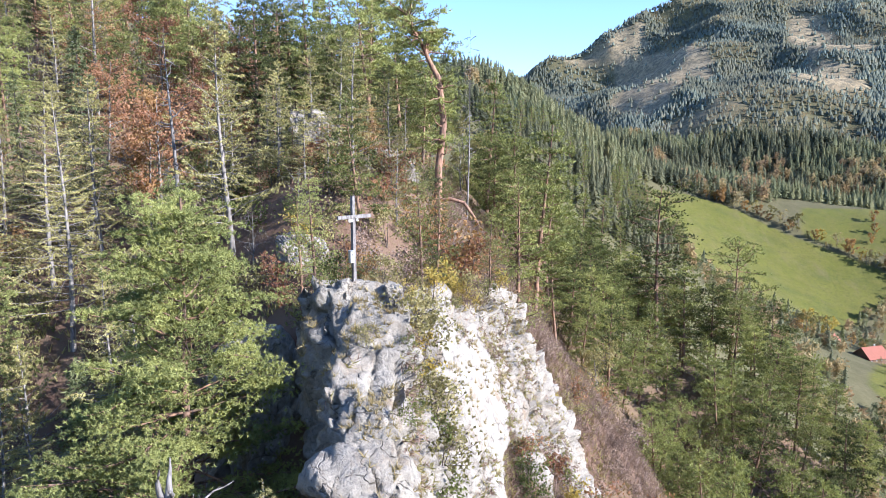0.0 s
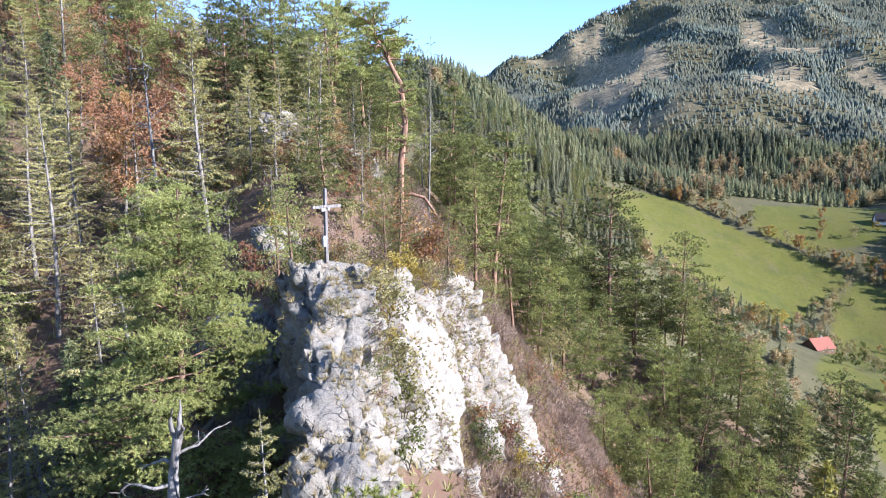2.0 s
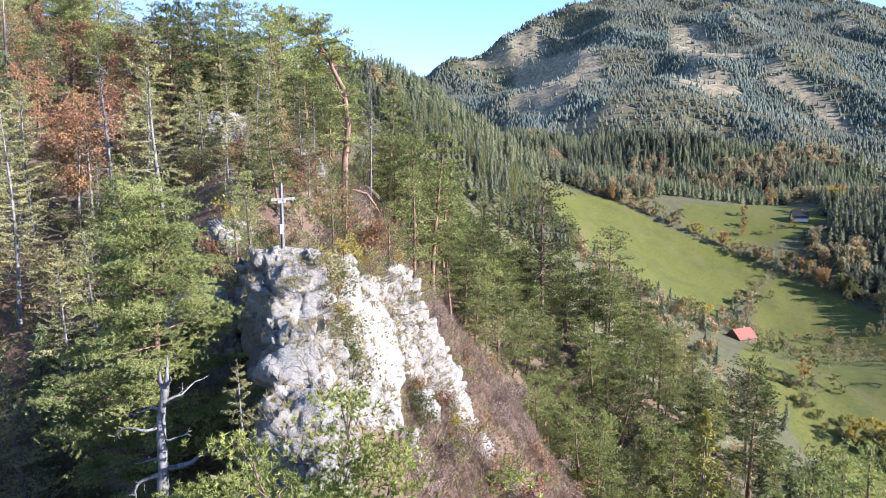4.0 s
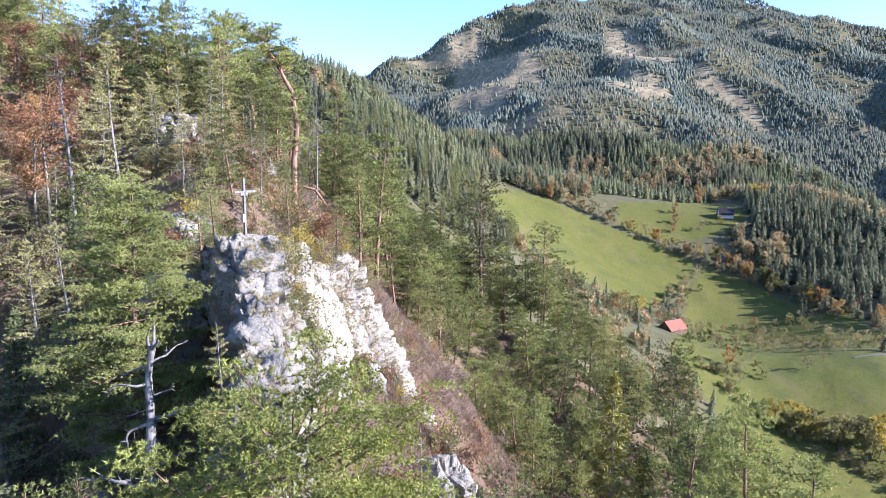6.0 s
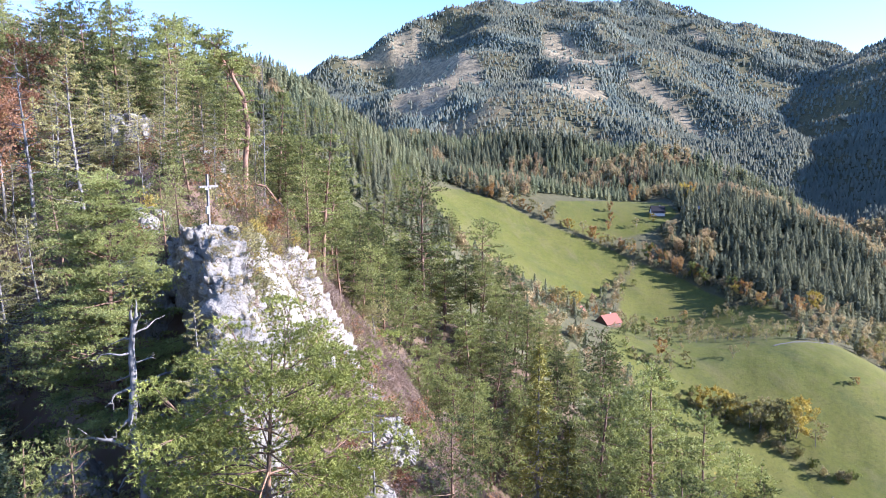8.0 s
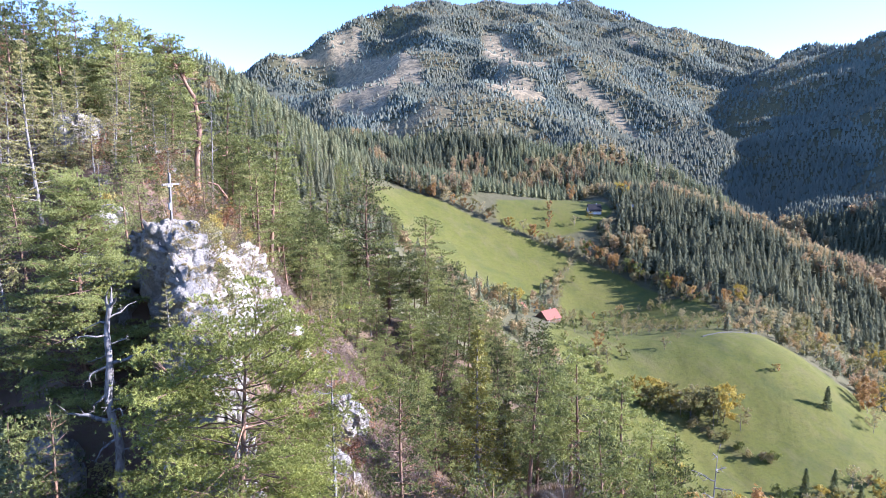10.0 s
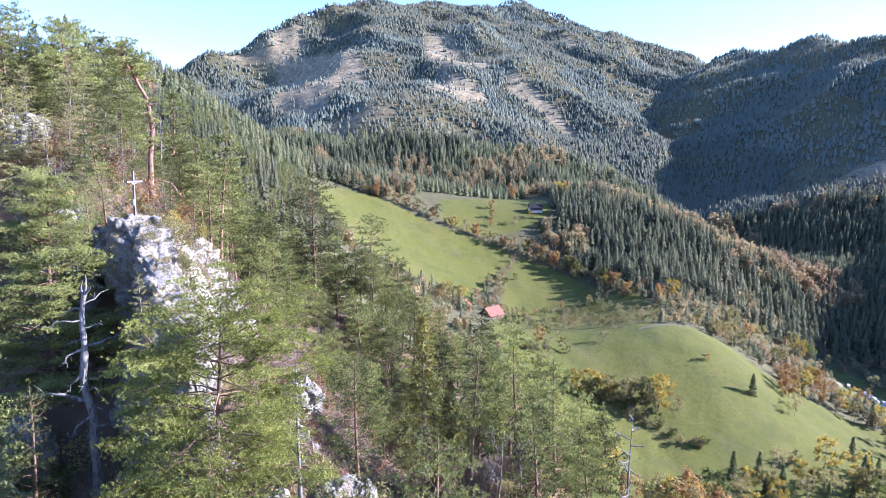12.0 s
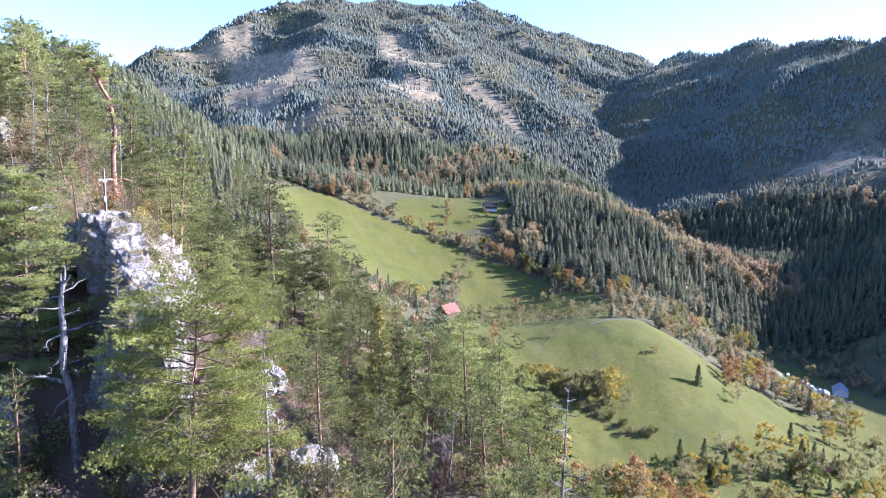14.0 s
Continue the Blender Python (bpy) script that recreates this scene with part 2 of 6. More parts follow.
# ridges of the far mountains: points x, y, z along the crest, and how steeply the sides fall
SPUR = ([(579, 1097, 68), (618, 994, 88), (630, 938, 95), (652, 901, 80), (715, 805, 50), (740, 756, 40), (780, 705, 4)], 0.62)
RIDGES = [
    ([(793, 3040, 330), (957, 2992, 390), (1010, 3080, 405), (1400, 3300, 420)], 0.42),
    ([(330, 1480, -70), (566, 1594, 105), (691, 1600, 172), (868, 1683, 300), (922, 1775, 356), (1091, 1796, 468), (1268, 1801, 462)], 0.68),
    SPUR,
    ([(1091, 1796, 468), (1095, 1366, 276), (1080, 1080, 135), (1070, 898, 38)], 0.50),
    ([(868, 1683, 300), (840, 1300, 205), (790, 1050, 95)], 0.50),
    ([(691, 1600, 172), (640, 1250, 115), (560, 1020, 70)], 0.48),
    ([(1268, 1801, 462), (1578, 2133, 570), (1869, 2026, 575), (2204, 1900, 495), (2695, 1660, 370), (3300, 1500, 420)], 0.42),
    ([(1700, 2080, 560), (1500, 1560, 330), (1420, 1250, 120)], 0.50),
    ([(2204, 1900, 495), (1900, 1500, 300), (1700, 1250, 130)], 0.48),
    ([(1931, 1173, 255), (1656, 850, 240), (1578, 670, 268), (1500, 463, 225), (1424, 374, 205), (1420, 240, 185), (1380, 60, 150), (1350, -250, 120), (1250, -700, 120)], 0.55),
    ([(1578, 670, 277), (1327, 496, 160), (1160, 560, 20), (1060, 620, -70)], 0.60),
    ([(1656, 850, 240), (1400, 800, 150), (1251, 750, 85), (1130, 740, -20)], 0.60),
    ([(1424, 374, 205), (1150, 260, 45), (950, 230, -95)], 0.60),
    # unseen spur, added and raised to shade the valley floor by the guest house
    ([(1380, 60, 150), (1050, -60, 80), (900, -110, 14), (860, -20, -22)], 0.60),
    ([(-900, 2600, 420), (-300, 2300, 330), (100, 2100, 250)], 0.40),
    ([(-1500, 300, 420), (-900, 500, 330), (-420, 420, 190)], 0.75),
    ([(-1200, -1500, 380), (0, -1900, 420), (1000, -1700, 330)], 0.42),
]


def value_noise(x, y, seed=0):
    """Smooth noise from -1 to 1 over whole arrays."""
    xi, yi = np.floor(x).astype(np.int64), np.floor(y).astype(np.int64)
    fx, fy = x - xi, y - yi
    fx, fy = fx * fx * (3 - 2 * fx), fy * fy * (3 - 2 * fy)

    def h(a, b):
        v = (a * 374761393 + b * 668265263 + seed * 974711) & 0x7FFFFFFF
        v = ((v ^ (v >> 13)) * 1274126177) & 0x7FFFFFFF
        return ((v ^ (v >> 16)) & 0xFFFF) / 32767.5 - 1
    a, b, c, d = h(xi, yi), h(xi + 1, yi), h(xi, yi + 1), h(xi + 1, yi + 1)
    return (a + (b - a) * fx) * (1 - fy) + (c + (d - c) * fx) * fy


def fbm(x, y, octaves=4, seed=0):
    out, amp = np.zeros_like(x), 1.0
    for k in range(octaves):
        out = out + amp * value_noise(x * 2 ** k + 17.3 * k, y * 2 ** k - 9.1 * k, seed + k)
        amp *= 0.5
    return out / 1.9


def land(x, y):
    """Height of the ground at arrays x, y."""
    x, y = np.asarray(x, float), np.asarray(y, float)
    low = np.full_like(x, -150.0)
    for hx, hy, hr, hh in VALLEY_A + VALLEY_B + SLOPE_A + SLOPE_B:
        low += hh * np.exp(-((x - hx) ** 2 + (y - hy) ** 2) / hr ** 2)
    r = np.hypot(x, y + 40)
    low += fbm(x / 9, y / 9, 4, 3) * np.clip(r / 60, 0.3, 1.0) * 0.9 + fbm(x / 60, y / 60, 3, 8) * np.clip((r - 60) / 200, 0, 1) * 3
    wob = fbm(x / 260, y / 260, 5, 21)
    wx, wy = x + 40 * wob, y + 40 * fbm(x / 260, y / 260, 5, 33)
    high = np.full_like(x, -400.0)
    for pts, fall in RIDGES:
        for (ax, ay, az), (bx, by, bz) in zip(pts, pts[1:]):
            t = np.clip(((wx - ax) * (bx - ax) + (wy - ay) * (by - ay)) / ((bx - ax) ** 2 + (by - ay) ** 2), 0, 1)
            d = np.hypot(wx - ax - t * (bx - ax), wy - ay - t * (by - ay))
            d = np.sqrt(d * d + 900) - 30
            high = np.maximum(high, az + t * (bz - az) - fall * d)
    rid = 1 - np.abs(value_noise(wx / 300 + wy / 900, wy / 420 - wx / 900, 71)) * 2
    rid2 = 1 - np.abs(value_noise(wx / 120 + wy / 500, wy / 190, 72)) * 2
    high = high + (38 * rid + 20 * rid2 + 20 * fbm(x / 120, y / 120, 4, 5)) * np.clip((r - 800) / 500, 0, 1)
    k = 12.0
    top = np.maximum(low, high)
    return top + k * np.log1p(np.exp(-np.abs(low - high) / k)) * np.clip((r - 500) / 400, 0, 1)


def height(x, y):
    return float(land(np.array([x]), np.array([y]))[0])


def inside(x, y, poly):
    """Which of the points x, y lie in the polygon."""
    hit = np.zeros(np.shape(x), bool)
    for (ax, ay), (bx, by) in zip(poly, poly[1:] + poly[:1]):
        cross = (ay > y) != (by > y)
        with np.errstate(divide="ignore", invalid="ignore"):
            hit ^= cross & (x < (bx - ax) * (y - ay) / (by - ay if by != ay else 1e-9) + ax)
    return hit


def near_line(x, y, pts):
    d = np.full(np.shape(x), 1e9)
    for (ax, ay), (bx, by) in zip(pts, pts[1:]):
        t = np.clip(((x - ax) * (bx - ax) + (y - ay) * (by - ay)) / ((bx - ax) ** 2 + (by - ay) ** 2), 0, 1)
        d = np.minimum(d, np.hypot(x - ax - t * (bx - ax), y - ay - t * (by - ay)))
    return d

FIELDS = [
    [(300, 536), (334, 517), (376, 477), (419, 438), (429, 420), (391, 405), (330, 372), (270, 365), (215, 380), (235, 450), (255, 510)],
    [(432, 418), (452, 390), (457, 328), (432, 335), (380, 332), (345, 345), (395, 400)],
    [(404, 515), (540, 520), (511, 449), (469, 441), (416, 453), (379, 481)],
    [(290, 192), (347, 203), (419, 211), (409, 157), (446, 121), (480, 70), (440, 0), (300, -10), (200, 20), (165, 71), (148, 102), (187, 140), (230, 178)],
    [(230, 175), (290, 190), (350, 203), (430, 240), (460, 300), (430, 337), (350, 348), (300, 300), (240, 240)],
    [(590, 190), (592, 163), (575, 120), (550, 70), (462, 50), (478, 96), (540, 165)],
]
TRACKS = [
    [(549, 168), (550, 138), (540, 112), (520, 118)],
]


# felled slopes on the mountains
CLEARINGS = [
    [(608, 1778), (703, 1765), (811, 1769), (798, 1670), (716, 1708)],
    [(717, 1710), (837, 1591), (737, 1255), (699, 1206), (573, 1069), (513, 1014), (486, 999), (472, 1143), (539, 1209)],
    [(1086, 1524), (1127, 1469), (953, 1089), (870, 1153), (948, 1309)],
    [(849, 1137), (879, 1070), (842, 956), (785, 962), (737, 995)],
    [(976, 1050), (988, 1002), (992, 912), (957, 801), (941, 810), (958, 911), (939, 997)],
    [(831, 283), (835, 234), (797, 170), (749, 151), (784, 255)],
    [(1608, 1488), (1636, 1464), (1532, 1355), (1514, 1373)],
]


def felled(x, y):
    """How far the mountain woods are felled, 0 to 1."""
    r = np.hypot(x, y + 40)
    f = fbm(x / 150, y / 150, 4, 51) * 1.5 - 0.42
    wx, wy = x + 16 * fbm(x / 50, y / 50, 3, 77), y + 16 * fbm(x / 50, y / 50, 3, 78)
    for poly in CLEARINGS:
        d = near_line(wx, wy, poly + poly[:1])
        f = np.maximum(f, 0.62 + np.where(inside(wx, wy, poly), d, -d) / 26)
    f = np.where((near_line(x, y, [p[:2] for p in SPUR[0][2:]]) < 75), f - 2.0, f)
    return np.clip(f * 1.6, 0, 1) * np.clip((r - 780) / 80, 0, 1)


def mesh_from(name, verts, faces, smooth=False):
    me = bpy.data.meshes.new(name)
    if isinstance(faces, np.ndarray):
        v, f = np.asarray(verts, np.float32), faces.astype(np.int32)
        k = f.shape[1]
        me.vertices.add(len(v))
        me.vertices.foreach_set("co", v.ravel())
        me.loops.add(f.size)
        me.loops.foreach_set("vertex_index", f.ravel())
        me.polygons.add(len(f))
        me.polygons.foreach_set("loop_start", np.arange(0, f.size, k, dtype=np.int32))
        me.update(calc_edges=True)
    else:
        me.from_pydata(verts, [], faces)
    if smooth:
        me.polygons.foreach_set("use_smooth", np.ones(len(me.polygons), bool))
    return me


def attribute(me, name, values):
    me.attributes.new(name, "FLOAT", "POINT").data.foreach_set("value", np.asarray(values, np.float32))


def build_ground():
    az = np.radians(np.concatenate([np.arange(-45, 88, 0.35), np.arange(88, 315, 2.0)]))
    rad = np.concatenate([[0.5], np.concatenate([np.geomspace(3, 200, 100), np.geomspace(204, 900, 90), np.geomspace(915, 4800, 95)])])
    a, r = np.meshgrid(az, rad)
    x, y = -5 + r * np.sin(a), -40 + r * np.cos(a)
    z = land(x.ravel(), y.ravel())
    nr, na = a.shape
    i = np.arange(nr - 1)[:, None] * na + np.arange(na)[None]
    j = np.arange(nr - 1)[:, None] * na + (np.arange(na)[None] + 1) % na
    faces = np.stack([i, i + na, j + na, j], -1).reshape(-1, 4)
    me = mesh_from("ground", np.stack([x.ravel(), y.ravel(), z], 1), faces[:, ::-1], True)
    xf, yf = x.ravel(), y.ravel()
    m = np.zeros(len(xf))
    for poly in FIELDS:
        d = near_line(xf, yf, poly + poly[:1])
        m = np.maximum(m, np.clip(0.5 + np.where(inside(xf, yf, poly), d, -d) / 16, 0, 1))
    attribute(me, "meadow", m)
    attribute(me, "dry", np.clip(1.3 - np.hypot(xf - 20, yf - 15) / 110 + 0.3 * fbm(xf / 20, yf / 20, 3, 4), 0, 1))
    attribute(me, "felled", felled(xf, yf))
    g = np.zeros(len(xf))
    for line in TRACKS:
        g = np.maximum(g, np.clip(1.5 - near_line(xf, yf, line) / 3.0, 0, 0.6))
    attribute(me, "gravel", g)
    me.materials.append(MAT["ground"])
    return tagged(new("ground", me), "steep dry slope falling to green meadows and wooded mountains", "ground", kind="structure")


build_ground()


# ---- helpers for things ----
def part(name, me, material, parent, label=""):
    """One mesh object under a thing or a part."""
    if isinstance(me, bmesh.types.BMesh):
        data = bpy.data.meshes.new(name)
        me.to_mesh(data)
        me.free()
        me = data
    if not me.materials:
        me.materials.append(MAT[material] if isinstance(material, str) else material)
    ob = new(name, me)
    ob.parent = parent
    if label:
        ob["label"] = label
    return ob


def empty(name, label, category, group=""):
    return tagged(new(name), label, category, group)


class Shape:
    """Gathers tubes and leaves into one mesh."""

    def __init__(self):
        self.v, self.f, self.n = [], [], 0

    def add(self, v, f):
        self.v.append(np.asarray(v, float))
        self.f.append(np.asarray(f, int) + self.n)
        self.n += len(v)

    def tube(self, pts, radii, sides=6):
        """Quads along a line, as triangles."""
        pts, radii = np.asarray(pts, float), np.asarray(radii, float)
        d = np.gradient(pts, axis=0)
        d /= np.linalg.norm(d, axis=1)[:, None] + 1e-9
        ref = np.where(np.abs(d[:, 2:3]) > 0.9, [[1.0, 0, 0]], [[0, 0, 1.0]])
        u = np.cross(d, ref)
        u /= np.linalg.norm(u, axis=1)[:, None] + 1e-9
        w = np.cross(d, u)
        a = np.arange(sides) * 2 * np.pi / sides
        ring = pts[:, None] + radii[:, None, None] * (u[:, None] * np.cos(a)[None, :, None] + w[:, None] * np.sin(a)[None, :, None])
        k, s = len(pts), sides
        i = np.arange(k - 1)[:, None] * s + np.arange(s)[None]
        j = np.arange(k - 1)[:, None] * s + (np.arange(s)[None] + 1) % s
        f = np.concatenate([np.stack([i, i + s, j + s], -1).reshape(-1, 3), np.stack([i, j + s, j], -1).reshape(-1, 3)])
        self.add(ring.reshape(-1, 3), f)

    def blades(self, centres, dirs, count, length, width, rng, spread=0.9):
        """Tufts of pointed blades: count blades at each centre, about its direction."""
        c = np.repeat(np.asarray(centres, float), count, 0)
        d = np.repeat(np.asarray(dirs, float), count, 0) + rng.normal(0, spread, (len(c), 3))
        d /= np.linalg.norm(d, axis=1)[:, None] + 1e-9
        s = np.cross(d, rng.normal(0, 1, d.shape))
        s /= np.linalg.norm(s, axis=1)[:, None] + 1e-9
        ln = length * rng.uniform(0.6, 1.25, (len(c), 1))
        w = width * rng.uniform(0.7, 1.3, (len(c), 1))
        v = np.stack([c - s * w, c + s * w, c + d * ln], 1).reshape(-1, 3)
        self.add(v, np.arange(len(v)).reshape(-1, 3))

    def mesh(self, name, smooth=False):
        return mesh_from(name, np.concatenate(self.v), np.concatenate(self.f), smooth)


def wander(rng, p, d, length, steps, bend=0.15, lift=0.0):
    """A crooked line from p towards d."""
    p, d, out = np.array(p, float), np.array(d, float) / (np.linalg.norm(d) + 1e-9), []
    out.append(p.copy())
    for _ in range(steps):
        d = d + rng.normal(0, bend, 3) + [0, 0, lift]
        d /= np.linalg.norm(d)
        p = p + d * length / steps
        out.append(p.copy())
    return np.array(out)


def trunk_line(rng, h, lean=0.03, bend=0.05, steps=10):
    t = np.linspace(0, 1, steps + 1)
    ph = rng.uniform(0, 6.28, 2)
    off = np.stack([np.sin(t * 4 + ph[0]) - np.sin(ph[0]), np.sin(t * 3.3 + ph[1]) - np.sin(ph[1])], 1) * bend * h * 0.2
    l = rng.normal(0, lean, 2) * h
    return np.stack([off[:, 0] + l[0] * t, off[:, 1] + l[1] * t, t * h], 1)


def on_line(line, t):
    s = np.clip(t, 0, 1) * (len(line) - 1)
    i = min(int(s), len(line) - 2)
    return line[i] + (line[i + 1] - line[i]) * (s - i)


def pine(seed, h=13.0, start=0.35, width=3.0, per=5, tufts=5, blades=8, leaf="pine", label="", name="pine_tree", dead=8, fine=True, blade=(0.36, 0.055), dome=False, tier=0.85, shape=(0.36, 0.07), spread=0.6):
    """Scots pine: crooked trunk, tiers of boughs with bare feet, flat pads of needle tufts on their ends."""
    rng = np.random.default_rng(seed)
    wood, crown = Shape(), Shape()
    line = trunk_line(rng, h)
    r0 = 0.013 * h + 0.02
    wood.tube(line, r0 * (1 - np.linspace(0, 1, len(line)) * 0.86) * np.linspace(1.15, 1, len(line)), 8)
    tiers = max(4, int(h * (1 - start) / tier))
    boughs = tiers * per
    for k in range(boughs + dead):
        live = k < boughs
        t = start + (0.985 - start) * (k // per + rng.uniform(-0.18, 0.18)) / tiers if live else rng.uniform(0.12, start + 0.25)
        u = max(0.0, (t - start) / (1 - start))
        a = k * 2 * np.pi / per + (k // per) * 0.9 + rng.uniform(-0.5, 0.5)
        reach = width * (0.22 + 1.05 * (1 - u) ** 0.75 * min(1.0, 0.62 + 2.2 * u)) * rng.uniform(0.45, 1.15)
        if dome:
            reach = width * (0.35 + 0.85 * np.sin(np.pi * min(1.0, 0.22 + 0.72 * u))) * rng.uniform(0.5, 1.15)
        if not live:
            reach = width * rng.uniform(0.25, 0.7)
        p = on_line(line, t)
        b = wander(rng, p, [np.cos(a), np.sin(a), rng.uniform(-0.22, 0.15) + 0.6 * u ** 2], reach, 5, 0.15, 0.035)
        wood.tube(b if fine else b[[0, 2, 5]], np.linspace(r0 * 0.3 * (1.1 - t * 0.7), 0.012, 6 if fine else 3), 4 if fine else 3)
        if not live:
            continue
        pads = max(2, int(round(reach * 1.5)))
        at = np.linspace(0.48, 1.0, pads) + rng.uniform(-0.06, 0.06, pads)
        side = np.array([-np.sin(a), np.cos(a), 0])
        out = np.array([np.cos(a), np.sin(a), 0])
        hub = np.array([on_line(b, q) for q in at]) + side * (rng.normal(0, 1, pads) * reach * 0.26 * (1.3 - at))[:, None]
        if fine:
            for q in range(pads):
                wood.tube([on_line(b, max(0.2, at[q] - 0.2)), (on_line(b, at[q]) + hub[q]) / 2 - [0, 0, 0.03], hub[q]], [0.02, 0.014, 0.006], 3)
        n = pads * tufts
        off = rng.normal(0, 1, (n, 3))
        c = np.repeat(hub, tufts, 0) + out * off[:, :1] * shape[0] * 1.1 + side * off[:, 1:2] * shape[0]
        c[:, 2] += 0.05 + shape[1] * off[:, 2] - 0.10 * (off[:, 0] ** 2 + off[:, 1] ** 2) * shape[0]
        d = out * 0.45 + side * off[:, 1:2] * 0.25 + [0, 0, 0.5]
        crown.blades(c, d, blades, blade[0], blade[1], rng, spread)
    top = line[-1] + rng.normal(0, 0.14, (12, 3)) * [1, 1, 1.6]
    crown.blades(top, np.tile([0, 0, 1.0], (12, 1)), blades, blade[0], blade[1], rng, 0.6)
    ob = empty(name, label or "tall Scots pine with a reddish trunk and green crown", "tree", "pines on the slope")
    part("trunk", wood.mesh("trunk", True), "pine_bark", ob)
    part("crown", crown.mesh("crown"), leaf, ob)
    return ob


def conifer(seed, h=16.0, width=2.6, start=0.06, boughs=90, tufts=12, blades=6, leaf="spruce", droop=-0.35, wood_mat="brown_bark", label="", name="spruce_tree", sparse=0.0, size=0.34, wide=0.05, fine=True, loose=0.28, bare=0.12, uneven=0.4):
    """Spruce or larch: straight trunk, even boughs shorter towards the tip, hanging sprays."""
    rng = np.random.default_rng(seed)
    wood, crown = Shape(), Shape()
    line = trunk_line(rng, h, 0.015, 0.02 + 0.1 * max(0.0, uneven - 0.5))
    r0 = 0.011 * h + 0.02
    wood.tube(line, r0 * (1 - np.linspace(0, 1, len(line)) * 0.93), 8)
    for k in range(boughs):
        t = start + (0.985 - start) * ((k + rng.uniform(0, 1)) / boughs) ** 0.92
        a = k * 2.4 + rng.uniform(-0.5, 0.5)
        reach = width * ((1 - t) / (1 - start)) ** (0.8 if uneven < 0.5 else 0.6) * rng.uniform(0.85 - uneven * 0.5, 0.85 + uneven * 0.5) + 0.15
        p = on_line(line, t)
        b = wander(rng, p, [np.cos(a), np.sin(a), droop + 0.45 * t + rng.uniform(-0.1, 0.1)], reach, 4, 0.07 + 0.12 * (uneven > 0.5), 0.035)
        wood.tube(b if fine else b[[0, 2, 4]], np.linspace(r0 * (0.2 if uneven < 0.5 else 0.26) * (1.1 - t * 0.8), 0.008, 5 if fine else 3), 3)
        if rng.uniform() < sparse:
            continue
        n = max(3, int(tufts * (0.3 + 0.8 * reach / width)))
        s = rng.uniform(bare, 1.02, n)
        base = np.array([on_line(b, q) for q in s])
        side = np.array([-np.sin(a), np.cos(a), 0])
        c = base + side * rng.normal(0, 1, (n, 1)) * (loose * reach * (1.1 - s)[:, None] + 0.06) + [0, 0, -0.02]
        d = np.tile([np.cos(a) * 0.55, np.sin(a) * 0.55, -0.35], (n, 1))
        crown.blades(c, d, blades, size, wide, rng, 0.55)
    tip = line[-1] + np.stack([np.zeros(8), np.zeros(8), -np.linspace(0, 0.9, 8)], 1)
    crown.blades(tip, np.tile([0, 0, 0.6], (8, 1)), blades, size * 0.8, wide, rng, 0.6)
    ob = empty(name, label or "dark green spruce with hanging boughs", "tree")
    part("trunk", wood.mesh("trunk", True), wood_mat, ob)
    part("crown", crown.mesh("crown"), leaf, ob)
    return ob


def broadleaf(seed, h=9.0, width=3.0, limbs=9, leaves=900, leaf="orange", wood_mat="grey_bark", size=0.16, label="", name="broadleaf_tree", low=0.25, stems=1, twigs=5, sub=3):
    """Branching tree with leaf clumps at the ends of its twigs."""
    rng = np.random.default_rng(seed)
    wood, crown = Shape(), Shape()
    ends = []
    for st in range(stems):
        line = trunk_line(rng, h * rng.uniform(0.8, 1), 0.05 + 0.12 * (stems > 1), 0.08, 10 if sub else 5)
        r0 = (0.012 * h + 0.015) / stems ** 0.5
        wood.tube(line, r0 * (1 - np.linspace(0, 1, len(line)) * 0.9), 6 if sub else 4)
        for k in range(limbs):
            t = low + (0.95 - low) * (k + rng.uniform(0, 1)) / limbs
            a = rng.uniform(0, 6.28)
            reach = width * (0.45 + 0.75 * np.sin(np.pi * min(1, (t - low) / (1 - low) * 0.85 + 0.15))) * rng.uniform(0.6, 1.1)
            p = on_line(line, t)
            b = wander(rng, p, [np.cos(a), np.sin(a), rng.uniform(0.3, 0.9)], reach, 5, 0.16, 0.04)
            wood.tube(b if sub else b[[0, 2, 5]], np.linspace(r0 * 0.42 * (1.15 - t), 0.012, 6 if sub else 3), 4 if sub else 3)
            for q in range(twigs):
                s = rng.uniform(0.3, 1)
                e = wander(rng, on_line(b, s), rng.normal(0, 1, 3) + [np.cos(a) * 0.6, np.sin(a) * 0.6, 0.5], reach * rng.uniform(0.25, 0.5), 3, 0.22)
                wood.tube(e, np.linspace(0.014, 0.005, 4), 3)
                ends += [e[1], e[2], e[3]]
                for w in range(sub):
                    e2 = wander(rng, on_line(e, rng.uniform(0.3, 1)), rng.normal(0, 1, 3) + [0, 0, 0.3], reach * 0.22, 2, 0.2)
                    wood.tube(e2, [0.008, 0.006, 0.003], 3)
                    ends.append(e2[-1])
    ob = empty(name, label, "tree")
    part("trunk", wood.mesh("trunk", True), wood_mat, ob)
    if leaves:
        ends = np.array(ends)
        c = ends[rng.integers(0, len(ends), leaves)] + rng.normal(0, 0.16 + 0.012 * h, (leaves, 3))
        crown.blades(c, rng.normal(0, 1, (leaves, 3)), 3, size, size * 0.33, rng, 0.8)
        part("crown", crown.mesh("crown"), leaf, ob)
    return ob


